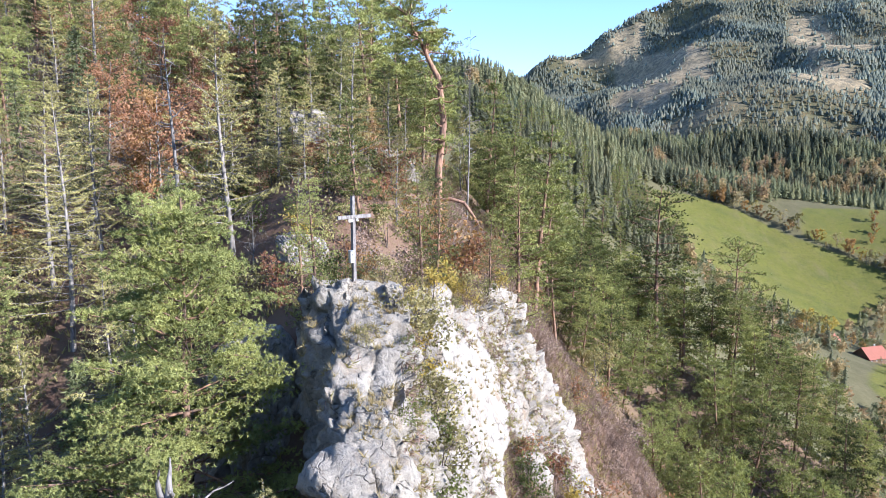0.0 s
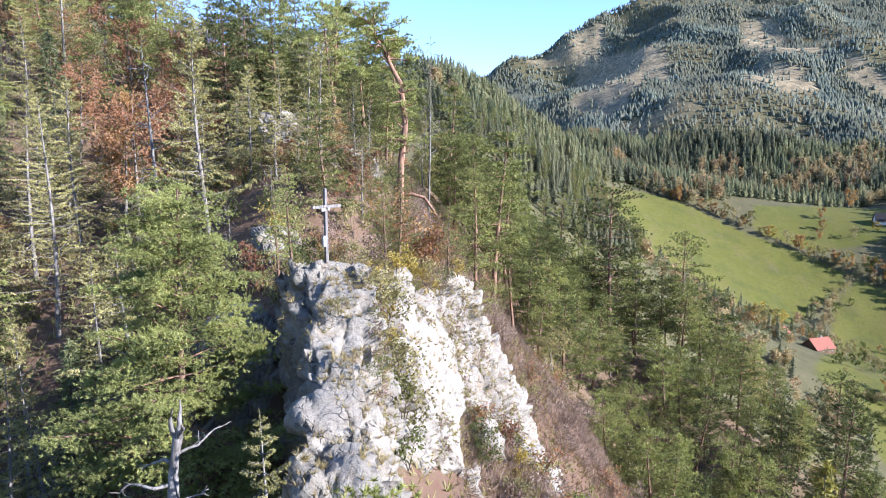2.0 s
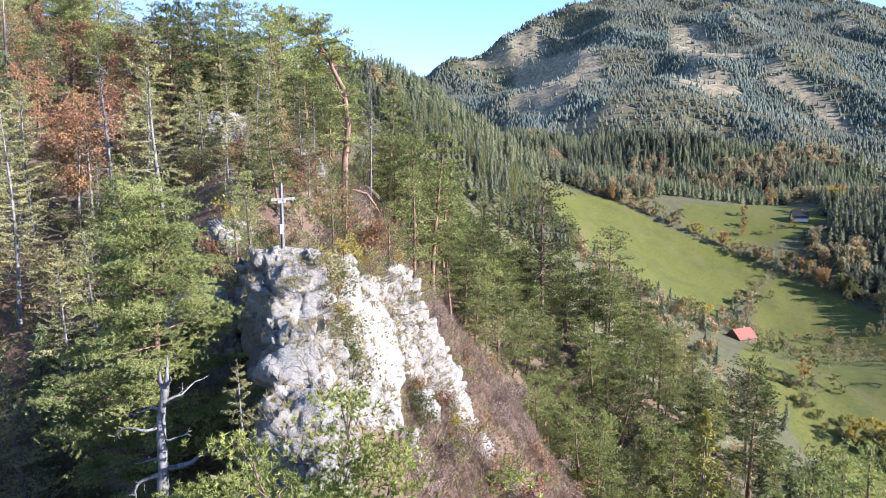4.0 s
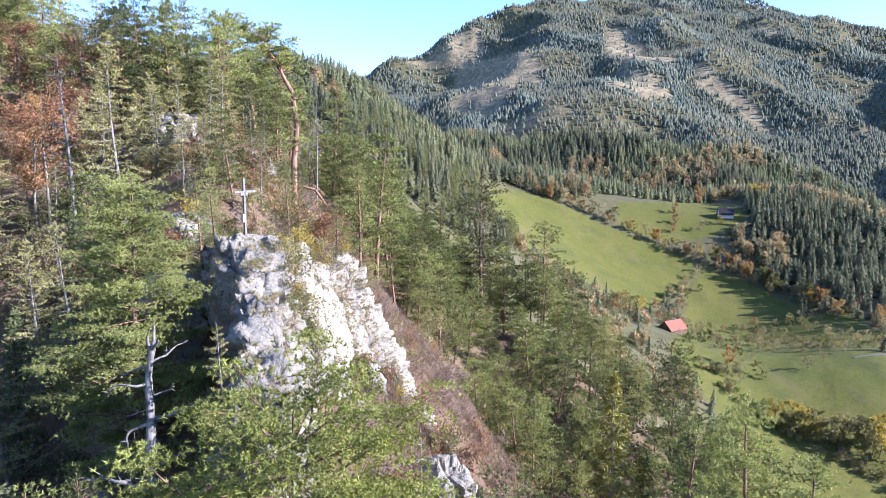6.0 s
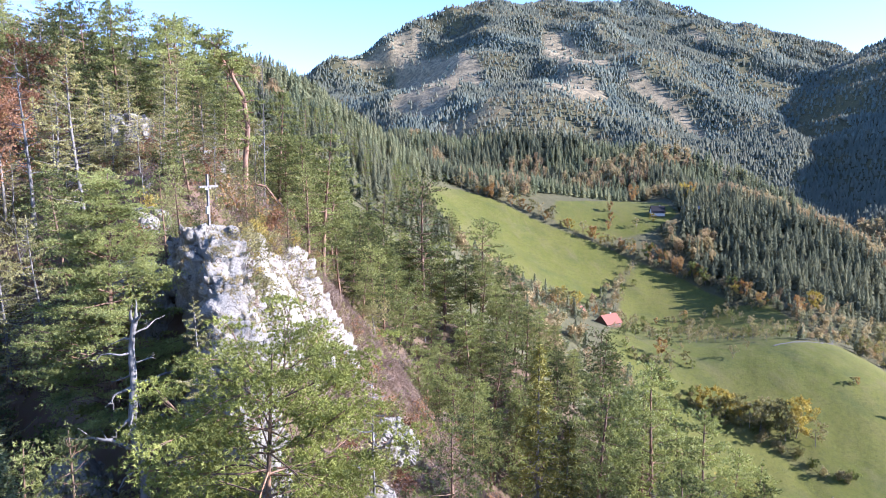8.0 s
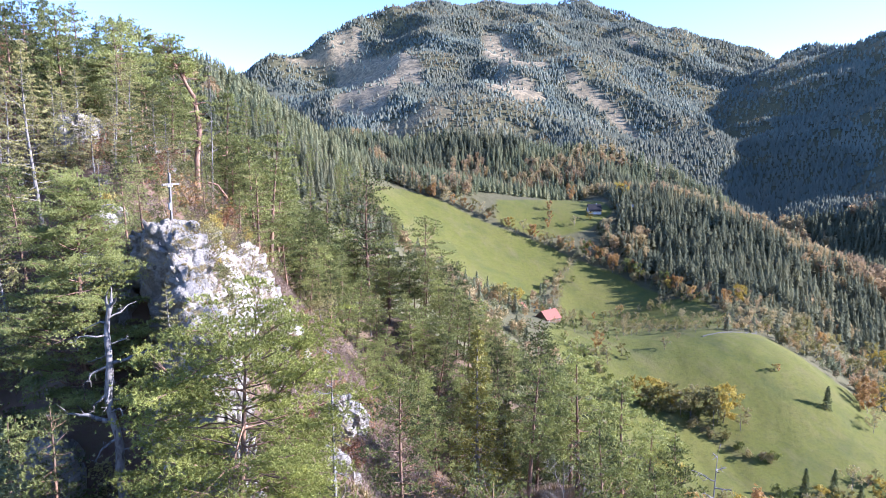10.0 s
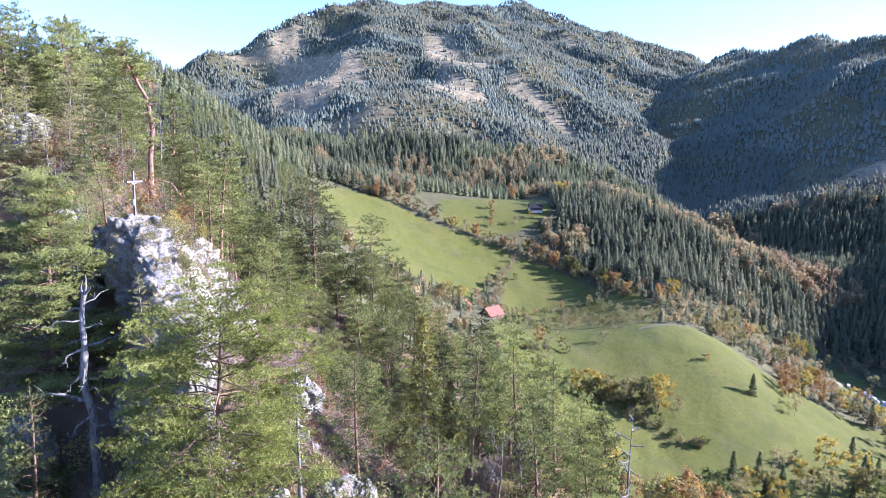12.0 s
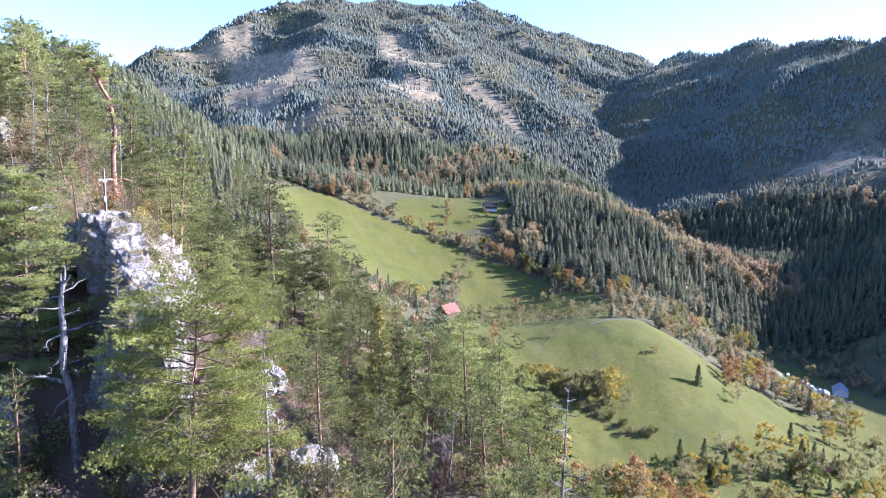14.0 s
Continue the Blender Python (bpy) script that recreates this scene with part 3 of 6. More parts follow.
def snag(seed, h=12.0, girth=0.3, branches=16, reach=2.2, broken=True, label="", name="dead_tree", mat="dead_wood", twigs=2, low=0.25):
    """Dead tree: bare trunk with bent, broken branches."""
    rng = np.random.default_rng(seed)
    wood = Shape()
    line = trunk_line(rng, h, 0.02, 0.05, 14)
    rad = girth * (1 - np.linspace(0, 1, len(line)) * (0.6 if broken else 0.95)) * rng.uniform(0.88, 1.12, len(line))
    wood.tube(line, rad, 9)
    wood.tube([line[-1], line[-1] + rng.normal(0, 0.12, 3) + [0, 0, girth * 2.5]], [rad[-1] * 0.9, 0.02], 5)
    for k in range(branches):
        t = low + (1 - low) * (k + rng.uniform(0, 1)) / branches
        a = rng.uniform(0, 6.28)
        ln = reach * rng.uniform(0.25, 1.1) * (1.15 - 0.6 * t)
        b = wander(rng, on_line(line, t), [np.cos(a), np.sin(a), rng.uniform(-0.3, 0.45)], ln, 5, 0.24, 0.02)
        wood.tube(b, np.linspace(girth * 0.36 * (1.2 - 0.7 * t), 0.016, 6), 5)
        for q in range(twigs):
            e = wander(rng, on_line(b, rng.uniform(0.3, 1)), rng.normal(0, 1, 3) + [np.cos(a), np.sin(a), 0.2], ln * rng.uniform(0.2, 0.45), 3, 0.25)
            wood.tube(e, np.linspace(0.02, 0.005, 4), 3)
    ob = empty(name, label, "dead tree")
    part("trunk", wood.mesh("trunk", True), mat, ob)
    return ob


USED = set()


def place(ob, x, y, s=1.0, turn=0.0, z=None, sink=0.25, lean=(0, 0)):
    """Stand a tree on the ground; the first time the tree itself, then copies."""
    z = height(x, y) - sink if z is None else z
    if ob.name not in USED:
        USED.add(ob.name)
        ob.matrix_basis = pose(x, y, z, lean[0], lean[1], turn) @ Matrix.Scale(s, 4)
        return ob
    return copy_thing(ob, pose(x, y, z, lean[0], lean[1], turn) @ Matrix.Scale(s / ob.scale.x, 4))

# ---- the rock ----
# along the crest: y, x of its left and right edge, height of the crest
CREST = [(-15.5, 0.2, 0.8, -13.0), (-13.2, -0.4, 1.2, -7.2), (-11, -0.9, 1.7, -4.4), (-8, -1.0, 1.7, -3.5), (-5, -1.0, 1.8, -2.3), (-2.6, -1.2, 2.0, -1.5),
         (-1.2, -1.4, 2.2, -0.6), (0, -1.5, 2.4, -0.15), (3, -2.2, 3.0, -0.7), (6, -2.4, 3.8, -1.6), (10, 1.4, 5.9, -3.2), (14, 4.4, 7.5, -4.3), (18, 7.0, 9.7, -4.2), (22, 8.4, 11.6, -4.6), (26, 9.5, 12.5, -7.0), (29, 10.5, 12.5, -10.5)]


def rock_crest(y):
    c = np.array(CREST)
    return [np.interp(y, c[:, 0], c[:, k]) for k in (1, 2, 3)]


def cragged(p, n, amount):
    """Push points of rock along their normals: blocks, cracks and grain."""
    out = np.empty(len(p))
    half = Vector((0.5, 0.5, 0.5))
    for i, q in enumerate(p):
        v = Vector(q) + 0.35 * noise.noise_vector(Vector(q * 0.5))
        a = Vector((v[0] * 0.50, v[1] * 0.50, v[2] * 0.27))
        d1, pt = noise.voronoi(a)
        b = Vector((v[0] * 1.15 + 7, v[1] * 1.15, v[2] * 0.75))
        d2, pt2 = noise.voronoi(b)
        k1, k2 = pt[0] * 9.1 + Vector((3.3, 1.7, 0.4)), pt2[0] * 9.1 + Vector((1.3, 5.7, 2.4))
        tilt = (a - pt[0]).dot(noise.cell_vector(k1) - half) * 1.0
        tilt2 = (b - pt2[0]).dot(noise.cell_vector(k2) - half) * 0.5
        edge, edge2 = min(1.0, (d1[1] - d1[0]) * 14), min(1.0, (d2[1] - d2[0]) * 12)
        lay = (v[2] + 0.22 * v[0] - 0.12 * v[1]) / 0.95 + 0.9 * noise.noise(v * 0.35)
        step = (lay - math.floor(lay)) ** 2
        out[i] = 0.15 * step + 0.04 * noise.noise(v * 2.6) + (noise.cell(k1) - 0.5) * 0.62 + tilt * 1.7 - 0.30 * (1 - edge) + (noise.cell(k2) - 0.5) * 0.26 + tilt2 * 1.5 - 0.12 * (1 - edge2) + 0.12 * noise.fractal(v * 1.3, 0.9, 2.1, 4) + 0.035 * noise.fractal(v * 5, 0.8, 2.1, 3)
    return p + n * (out * amount)[:, None]


def build_rock():
    ys = np.concatenate([np.arange(-15.5, 6, 0.125), np.arange(6, 29.01, 0.21)])
    w = np.concatenate([np.linspace(-1, 0, 120), np.linspace(0, 1, 34)[1:-1], np.linspace(1, 2, 140)])
    y, u = np.meshgrid(ys, w, indexing="ij")
    xl, xr, zt = rock_crest(y)
    turn = np.clip((y - 2) / 8, 0, 1) * 0.42
    left, mid, right = np.clip(-u, 0, 1), np.clip(u, 0, 1), np.clip(u - 1, 0, 1)
    dl, dr = 21.0 * left ** 1.15, 17.0 * right ** 1.1
    front = np.clip((-2 - y) / 8, 0, 1)
    x = xl + (xr - xl) * mid - dl * (0.10 + 0.10 * front) + (0.13 + 0.25 * np.clip((y + 1) / 4, 0, 1) + 0.06 * np.clip((y - 4) / 8, 0, 1)) * dr + 0.3 * front * np.sin(np.clip(dr / 5, 0, 1) * np.pi)
    z = zt - 0.5 * (np.abs(2 * mid - 1) ** 3) - dl - dr
    # the cleft between the buttress and the white wall
    cleft = np.exp(-((y + 0.6) / 1.3) ** 2) * np.clip(right * 6, 0, 1) * np.clip(1.2 - dr / 9, 0, 1)
    x = x - 1.5 * cleft
    yy = y - turn * (0.55 * dr) + 0.6 * turn * dl
    p = np.stack([x, yy, z], -1)
    du, dv = np.gradient(p, axis=0), np.gradient(p, axis=1)
    n = np.cross(dv, du)
    n /= np.linalg.norm(n, axis=2)[..., None] + 1e-9
    n *= np.sign(n[:, 126:146, 2].mean())
    slab = np.clip((y - 1.0) / 2, 0, 1) * np.clip((21 - 1.5 * dr - y) / 2, 0, 1) * np.clip((dr - 0.8) / 1.5, 0, 1) * np.clip((13 - dr) / 2.5, 0, 1)
    amt = (1.0 - 0.86 * slab) * np.where(np.abs(u - 0.5) < 0.4, 0.45, 1.0)
    q = cragged(p.reshape(-1, 3), n.reshape(-1, 3), amt.ravel())
    a, b = y.shape
    i = np.arange(a - 1)[:, None] * b + np.arange(b - 1)[None]
    faces = np.stack([i, i + 1, i + b + 1, i + b], -1).reshape(-1, 4)
    ob = empty("rock_outcrop", "pale limestone crag with cracked blocks and grassy ledges", "rock")
    col = np.broadcast_to(np.arange(b - 1)[None], (a - 1, b - 1)).ravel()
    row = np.broadcast_to(ys[:-1][:, None], (a - 1, b - 1)).ravel()
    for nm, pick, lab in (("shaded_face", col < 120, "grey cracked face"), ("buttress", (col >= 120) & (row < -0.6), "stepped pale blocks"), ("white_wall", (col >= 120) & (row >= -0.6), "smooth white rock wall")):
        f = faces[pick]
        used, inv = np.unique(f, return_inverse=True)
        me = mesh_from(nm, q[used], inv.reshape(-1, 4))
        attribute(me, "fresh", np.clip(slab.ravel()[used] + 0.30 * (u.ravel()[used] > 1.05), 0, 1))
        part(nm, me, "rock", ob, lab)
    return ob


build_rock()


def crag(i, x, y, z, sx, sy, sz, seed, label="grey limestone ledge among the trees"):
    """A smaller outcrop: a cracked, blocky lump."""
    bm = bmesh.new()
    bmesh.ops.create_icosphere(bm, subdivisions=5, radius=1)
    rng = np.random.default_rng(seed)
    off = rng.uniform(0, 50, 3)
    v = np.array([q.co[:] for q in bm.verts])
    v = np.sign(v) * np.abs(v) ** 0.7 * [sx, sy, sz]
    n = v / np.linalg.norm(v, axis=1)[:, None]
    v = cragged(v + off, n, np.full(len(v), 0.6)) - off
    for q, c in zip(bm.verts, v):
        q.co = c
    me = bpy.data.meshes.new("crag")
    bm.to_mesh(me)
    bm.free()
    me.materials.append(MAT["rock"])
    ob = tagged(new("rock_outcrop", me), label, "rock")
    ob.location = (x, y, z)
    return ob


for i, (cx, cy, cz, a, b, c) in enumerate([(2.8, 36, 2.9, 3.4, 2.0, 2.4), (-3.5, 27, -0.4, 1.6, 1.4, 2.6), (-3.2, 40, 6.5, 2.4, 2.0, 2.6), (-8.5, -4.5, -17.8, 2.2, 2.6, 5.0), (-4.2, 3.5, -8.5, 2.2, 3.0, 6.0),
                                           (7.6, -18.8, -17.6, 1.8, 1.3, 1.8), (3.2, -18.0, -18.0, 1.6, 1.5, 2.4), (6.6, -11.5, -17.0, 1.8, 2.6, 3.0), (-3.0, 14, -1.1, 1.5, 1.8, 1.2), (10.5, -6, -15, 1.6, 2.0, 1.6)]):
    crag(i, cx, cy, cz, a, b, c, 40 + i)


# ---- summit cross ----
def box_mesh(bm, cx, cy, cz, sx, sy, sz, bevel=0.0, m=None):
    g = bmesh.ops.create_cube(bm, size=1, matrix=(m or Matrix()) @ Matrix.Translation((cx, cy, cz)) @ Matrix.Diagonal((sx, sy, sz, 1)))
    if bevel:
        es = list({e for v in g["verts"] for e in v.link_edges})
        bmesh.ops.bevel(bm, geom=es, offset=bevel, segments=2, affect="EDGES", profile=0.6)


def box_part(name, parent, material, cx, cy, cz, sx, sy, sz, bevel=0.01, label="", m=None):
    bm = bmesh.new()
    box_mesh(bm, cx, cy, cz, sx, sy, sz, bevel, m)
    return part(name, bm, material, parent, label)


MAT["grey_wood"] = bark("weathered_beam", (0.20, 0.185, 0.17), (0.27, 0.255, 0.235), (0.10, 0.09, 0.085), 14)
MAT["zinc"] = plain("zinc_sheet", (0.42, 0.43, 0.44), 0.45, 0.5)
MAT["iron"] = plain("iron_fitting", (0.12, 0.115, 0.11), 0.55, 0.8)
MAT["white_enamel"] = plain("white_enamel", (0.5, 0.5, 0.48), 0.4)


def summit_cross():
    ob = empty("summit_cross", "weathered grey wooden summit cross standing on the crag", "cross")
    box_part("upright", ob, "grey_wood", 0, 0, 1.45, 0.135, 0.135, 3.5, 0.012)
    arm = box_part("crossbeam", ob, "grey_wood", 0, -0.085, 2.40, 1.60, 0.10, 0.135, 0.012)
    for s in (-0.05, 0.05):
        part("bolt", (lambda bm: (bmesh.ops.create_cone(bm, cap_ends=True, segments=8, radius1=0.016, radius2=0.016, depth=0.03, matrix=Matrix.Translation((s, -0.145, 2.4 + s * 0.6)) @ Matrix.Rotation(radians(90), 4, "X")), bm)[1])(bmesh.new()), "iron", arm)
    bookbox = box_part("book_box", ob, "zinc", -0.16, -0.06, 0.86, 0.19, 0.14, 0.46, 0.012, "pale sheet-metal box for the summit book")
    box_part("lid", bookbox, "zinc", -0.16, -0.07, 1.10, 0.22, 0.18, 0.025, 0.006)
    box_part("latch", bookbox, "iron", -0.16, -0.135, 0.95, 0.03, 0.012, 0.05, 0.003)
    box_part("plaque", ob, "white_enamel", -0.19, -0.10, 2.27, 0.20, 0.02, 0.13, 0.004, "small white plaque below the crossbeam")
    box_part("bracket", ob, "white_enamel", 0.13, -0.10, 2.28, 0.09, 0.02, 0.11, 0.004)
    for s in (-1, 1):
        box_part("footing_strap", ob, "iron", s * 0.075, 0, 0.16, 0.012, 0.10, 0.5, 0.003)
    ob.matrix_basis = pose(0, 0, 0, 0, 0, 38)


summit_cross()


# ---- trees that can be told apart ----
def grown(x, y, top):
    return top - height(x, y) + 0.25


big = pine(1, 18.2, 0.05, 5.2, 8, 30, 15, label="broad Scots pine with a full green crown beside the crag", dead=14, blade=(0.15, 0.0175), tier=0.78, shape=(0.36, 0.06), spread=0.8)
place(big, -6.0, -1.8, grown(-6, -1.8, 3.4) / 18.2)
# its needles carry the sunlight in their colour
fore = pine(2, 16.5, 0.40, 5.2, 8, 36, 16, label="flat-topped Scots pine below the crag", dead=12, blade=(0.14, 0.0165), leaf="lit_pine", dome=True, tier=0.85, shape=(0.40, 0.06), spread=0.8)
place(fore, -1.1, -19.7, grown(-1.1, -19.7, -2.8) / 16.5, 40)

PINES = [pine(11 + k, 14.0, st, wd, 5, 10, 11, dead=9, blade=(0.20, 0.025), dome=True) for k, (st, wd) in enumerate([(0.30, 3.0), (0.38, 2.9), (0.24, 3.3)])]
WILD = [pine(21 + k, 14.0, st, wd, 5, 10, 8, dead=10, fine=False, blade=(0.26, 0.038), dome=k % 2 == 1, shape=(0.36, 0.065)) for k, (st, wd) in enumerate([(0.24, 3.0), (0.36, 2.8), (0.16, 3.2), (0.42, 2.7), (0.28, 2.9)])]
SLIM = [pine(31 + k, 12.0, 0.14, 2.1, 5, 8, 10, blade=(0.18, 0.023), label="slender young Scots pine, green to the ground") for k in range(2)]
LARCHES = [conifer(51 + k, 20.0, wd, 0.12, 92, 48, 8, "larch", -0.10, "grey_bark", "tall larch in thin yellow-green autumn needles", "larch_tree", 0.08, 0.16, 0.021, loose=0.17, bare=0.22, uneven=1.0) for k, wd in enumerate((4.4, 4.8, 2.6))]
WILDLARCH = [conifer(55 + k, 18.0, wd, 0.12, 72, 34, 6, "larch", -0.08, "grey_bark", "larch in thin yellow-green needles on the hillside", "larch_tree", 0.05, 0.23, 0.036, False, 0.22, 0.15, 1.0) for k, wd in enumerate((4.4, 5.0))]
SPRUCES = [conifer(61 + k, 18.0, 3.4, 0.05, 110, 14, 6, wide=0.065, size=0.44, fine=False) for k in range(2)]
OLIVES = [conifer(71 + k, 17.0, 3.3, 0.06, 110, 18, 5, "olive", -0.3, "grey_bark", "slim conifer with yellow-green hanging boughs", "yellow_conifer", wide=0.06, size=0.42, fine=False) for k in range(2)]
BEECH = [broadleaf(81 + k, 11.0, 3.4, 13, 1700, m, label=l, name="beech_tree", size=0.2, sub=0) for k, (m, l) in enumerate((("rust", "beech in rust-red autumn leaves"), ("orange", "beech in orange autumn leaves"), ("rust", "rust-brown beech on the wooded hillside")))]
GOLD = [broadleaf(91 + k, 9.0, 2.7, 10, 1300, m, label=l, name="autumn_tree", size=0.2, sub=1) for k, (m, l) in enumerate((("yellow", "small tree in bright yellow leaves"), ("sere", "tree in thin olive-yellow leaves"), ("green", "leafy tree still green in autumn"), ("orange", "small tree in orange autumn leaves")))]
BARE = [broadleaf(101 + k, 9.0, 2.7, 12, 0, label="bare grey tree without leaves", name="bare_tree", sub=2) for k in range(2)]
DEAD = [snag(111, 13.0, 0.16, 26, 1.5, False, "slender dead tree with fine bare twigs", "dead_tree", "dead_wood", 4, 0.3), snag(112, 13.0, 0.17, 34, 2.0, False, "tall dead tree, bleached grey, with bare branches", "dead_tree", "dead_wood", 2, 0.3)]

THIN = snag(113, 13.0, 0.075, 30, 1.1, False, "thin bare young tree standing against the sky", "dead_tree", "dead_wood", 4, 0.35)


def stand(ob, tall, x, y, top, turn=0, lean=(0, 0)):
    return place(ob, x, y, grown(x, y, top) / tall, turn, lean=lean)


def gaunt_tree():
    """The bleached tree: a twisted trunk with a forked tip and heavy bent arms."""
    rng = np.random.default_rng(3)
    h = 15.0
    t = np.linspace(0, 1, 22)
    line = np.stack([0.22 * np.sin(t * 7) + 0.10 * np.sin(t * 19), 0.2 * np.sin(t * 6 + 1) + 0.08 * np.sin(t * 23), t * h], 1)
    wood = Shape()
    wood.tube(line, (0.36 - 0.20 * t) * rng.uniform(0.84, 1.18, 22), 10)
    for dx, up, r in ((-0.5, 0.9, 0.09), (0.45, 0.7, 0.10), (0.1, 0.35, 0.08)):
        b = wander(rng, line[-1] - [0, 0, 0.15], [dx, rng.uniform(-0.3, 0.3), up], 1.5, 5, 0.2)
        wood.tube(b, np.linspace(r * 1.5, 0.02, 6), 6)
    arms = [(0.95, 8, 1.7, 0.05, 0.01), (0.93, 175, 1.3, 0.06, -0.05), (0.88, 185, 1.9, 0.06, -0.10), (0.84, 350, 1.0, 0.05, 0.0), (0.76, 355, 3.4, 0.10, 0.02), (0.74, 165, 1.6, 0.10, -0.05), (0.70, 20, 1.0, 0.06, -0.22), (0.62, 190, 1.2, 0.08, -0.1), (0.60, 10, 1.6, 0.07, -0.12),
            (0.50, 184, 3.2, 0.14, -0.07), (0.47, 30, 1.4, 0.07, -0.2), (0.42, 200, 1.6, 0.08, -0.12), (0.66, 270, 1.5, 0.07, -0.05), (0.80, 90, 1.2, 0.05, 0.0), (0.55, 300, 1.6, 0.06, -0.1), (0.36, 340, 1.2, 0.06, -0.1)]
    limbs = []
    for q, az, ln, r, lift in arms:
        a = radians(az)
        b = wander(rng, on_line(line, q), [np.cos(a), np.sin(a), 0.15], ln * 1.3, 8, 0.26, lift)
        limb = Shape()
        limb.tube(b, np.linspace(r * 1.3, 0.02, 9), 6)
        limbs.append(limb)
        for _ in range(6):
            e = wander(rng, on_line(b, rng.uniform(0.25, 1)), [np.cos(a) + rng.normal(0, 0.6), np.sin(a) + rng.normal(0, 0.6), rng.normal(0, 0.6)], ln * rng.uniform(0.15, 0.4), 4, 0.3)
            limb.tube(e, np.linspace(r * 0.35, 0.008, 5), 4)
    ob = empty("dead_tree", "bleached dead tree with crooked broken branches", "dead tree")
    part("trunk", wood.mesh("trunk", True), "dead_wood", ob)
    for limb in limbs:
        part("branch", limb.mesh("branch", True), "dead_wood", ob)
    return ob


gaunt = gaunt_tree()
stand(gaunt, 15.0, -5.0, -8.8, -4.0, 0)
stand(LARCHES[2], 20, -2.1, -11.0, -2.6, 30)
stand(DEAD[0], 13, 4.0, -19.8, -4.8, 0)
stand(PINES[1], 14, 9.0, -18.0, -8.2, 70)
stand(PINES[2], 14, 9.2, -26.0, -10.8, 10)
stand(SLIM[0], 12, -8.4, -9.0, -9.0, 10)
stand(DEAD[1], 13, -12.0, 22.5, 12.8, 0)
stand(LARCHES[0], 20, -18.0, 18.5, 8.6, 0)
stand(LARCHES[1], 20, -24.5, 19.5, 10.5, 90)
stand(SPRUCES[0], 18, -25, 42, 16.5, 0)
stand(BEECH[0], 11, -15, 29, 11.0, 0)
stand(SLIM[1], 12, -2.4, 5.4, 3.2, 0)
stand(SPRUCES[0], 18, -12.5, -6.5, -6.5, 40)
stand(WILD[2], 14, -10.6, -9.5, -9.5, 90)
stand(SPRUCES[1], 18, -15.5, -2.0, -3.0, 140)
stand(BEECH[2], 11, -22, 57, 21.5, 40)
stand(BEECH[0], 11, -14, 55, 20.0, 130)
stand(BEECH[2], 11, -29, 62, 23.5, 220)
stand(BEECH[1], 11, -16.5, 31, 9.0, 80)
stand(BEECH[1], 11, 1.5, 33.5, 8.5, 200)
stand(WILDLARCH[0], 18, -5.5, 26, 11.0, 20)
stand(WILDLARCH[1], 18, -1.5, 20, 8.5, 70)
stand(WILD[2], 14, 3.0, 38.0, 13.0, 10)
stand(WILD[0], 14, -2.5, 45.0, 15.0, 150)
for kind, px, py, top in ((1, 2.0, 50.0, 22.0), (3, 6.0, 53.0, 21.5), (0, -4.5, 52.0, 23.0), (4, -10.0, 50.0, 22.5), (3, -7.5, 57.0, 24.5), (1, 9.5, 58.0, 20.0), (2, -1.5, 60.0, 25.0)):
    stand(WILD[kind], 14, px, py, top, px * 50)
stand(DEAD[0], 13, 4.5, 30.7, 9.2, 60)
stand(OLIVES[0], 17, 24.7, -2.6, -10.7, 0)
stand(SPRUCES[1], 18, 50.9, 10.9, -24.1, 0)
stand(PINES[0], 14, 62.3, 73.4, -9.2, 0)
stand(PINES[1], 14, 49.4, 73.6, 0.2, 0)
stand(WILD[4], 14, 73.0, 46.0, -28.5, 0)
stand(PINES[1], 14, 84.0, 58.6, -31.8, 40)
stand(PINES[0], 14, 73.5, 33.4, -36.1, 80)
stand(DEAD[0], 13, 28.3, -24.1, -14.1, 0)
stand(THIN, 13, 12.4, 45.0, 17.2, 20)
stand(SLIM[1], 12, 13.6, 27.0, 3.0, 120)
stand(WILD[4], 14, 20.0, 44.0, 8.0, 120)


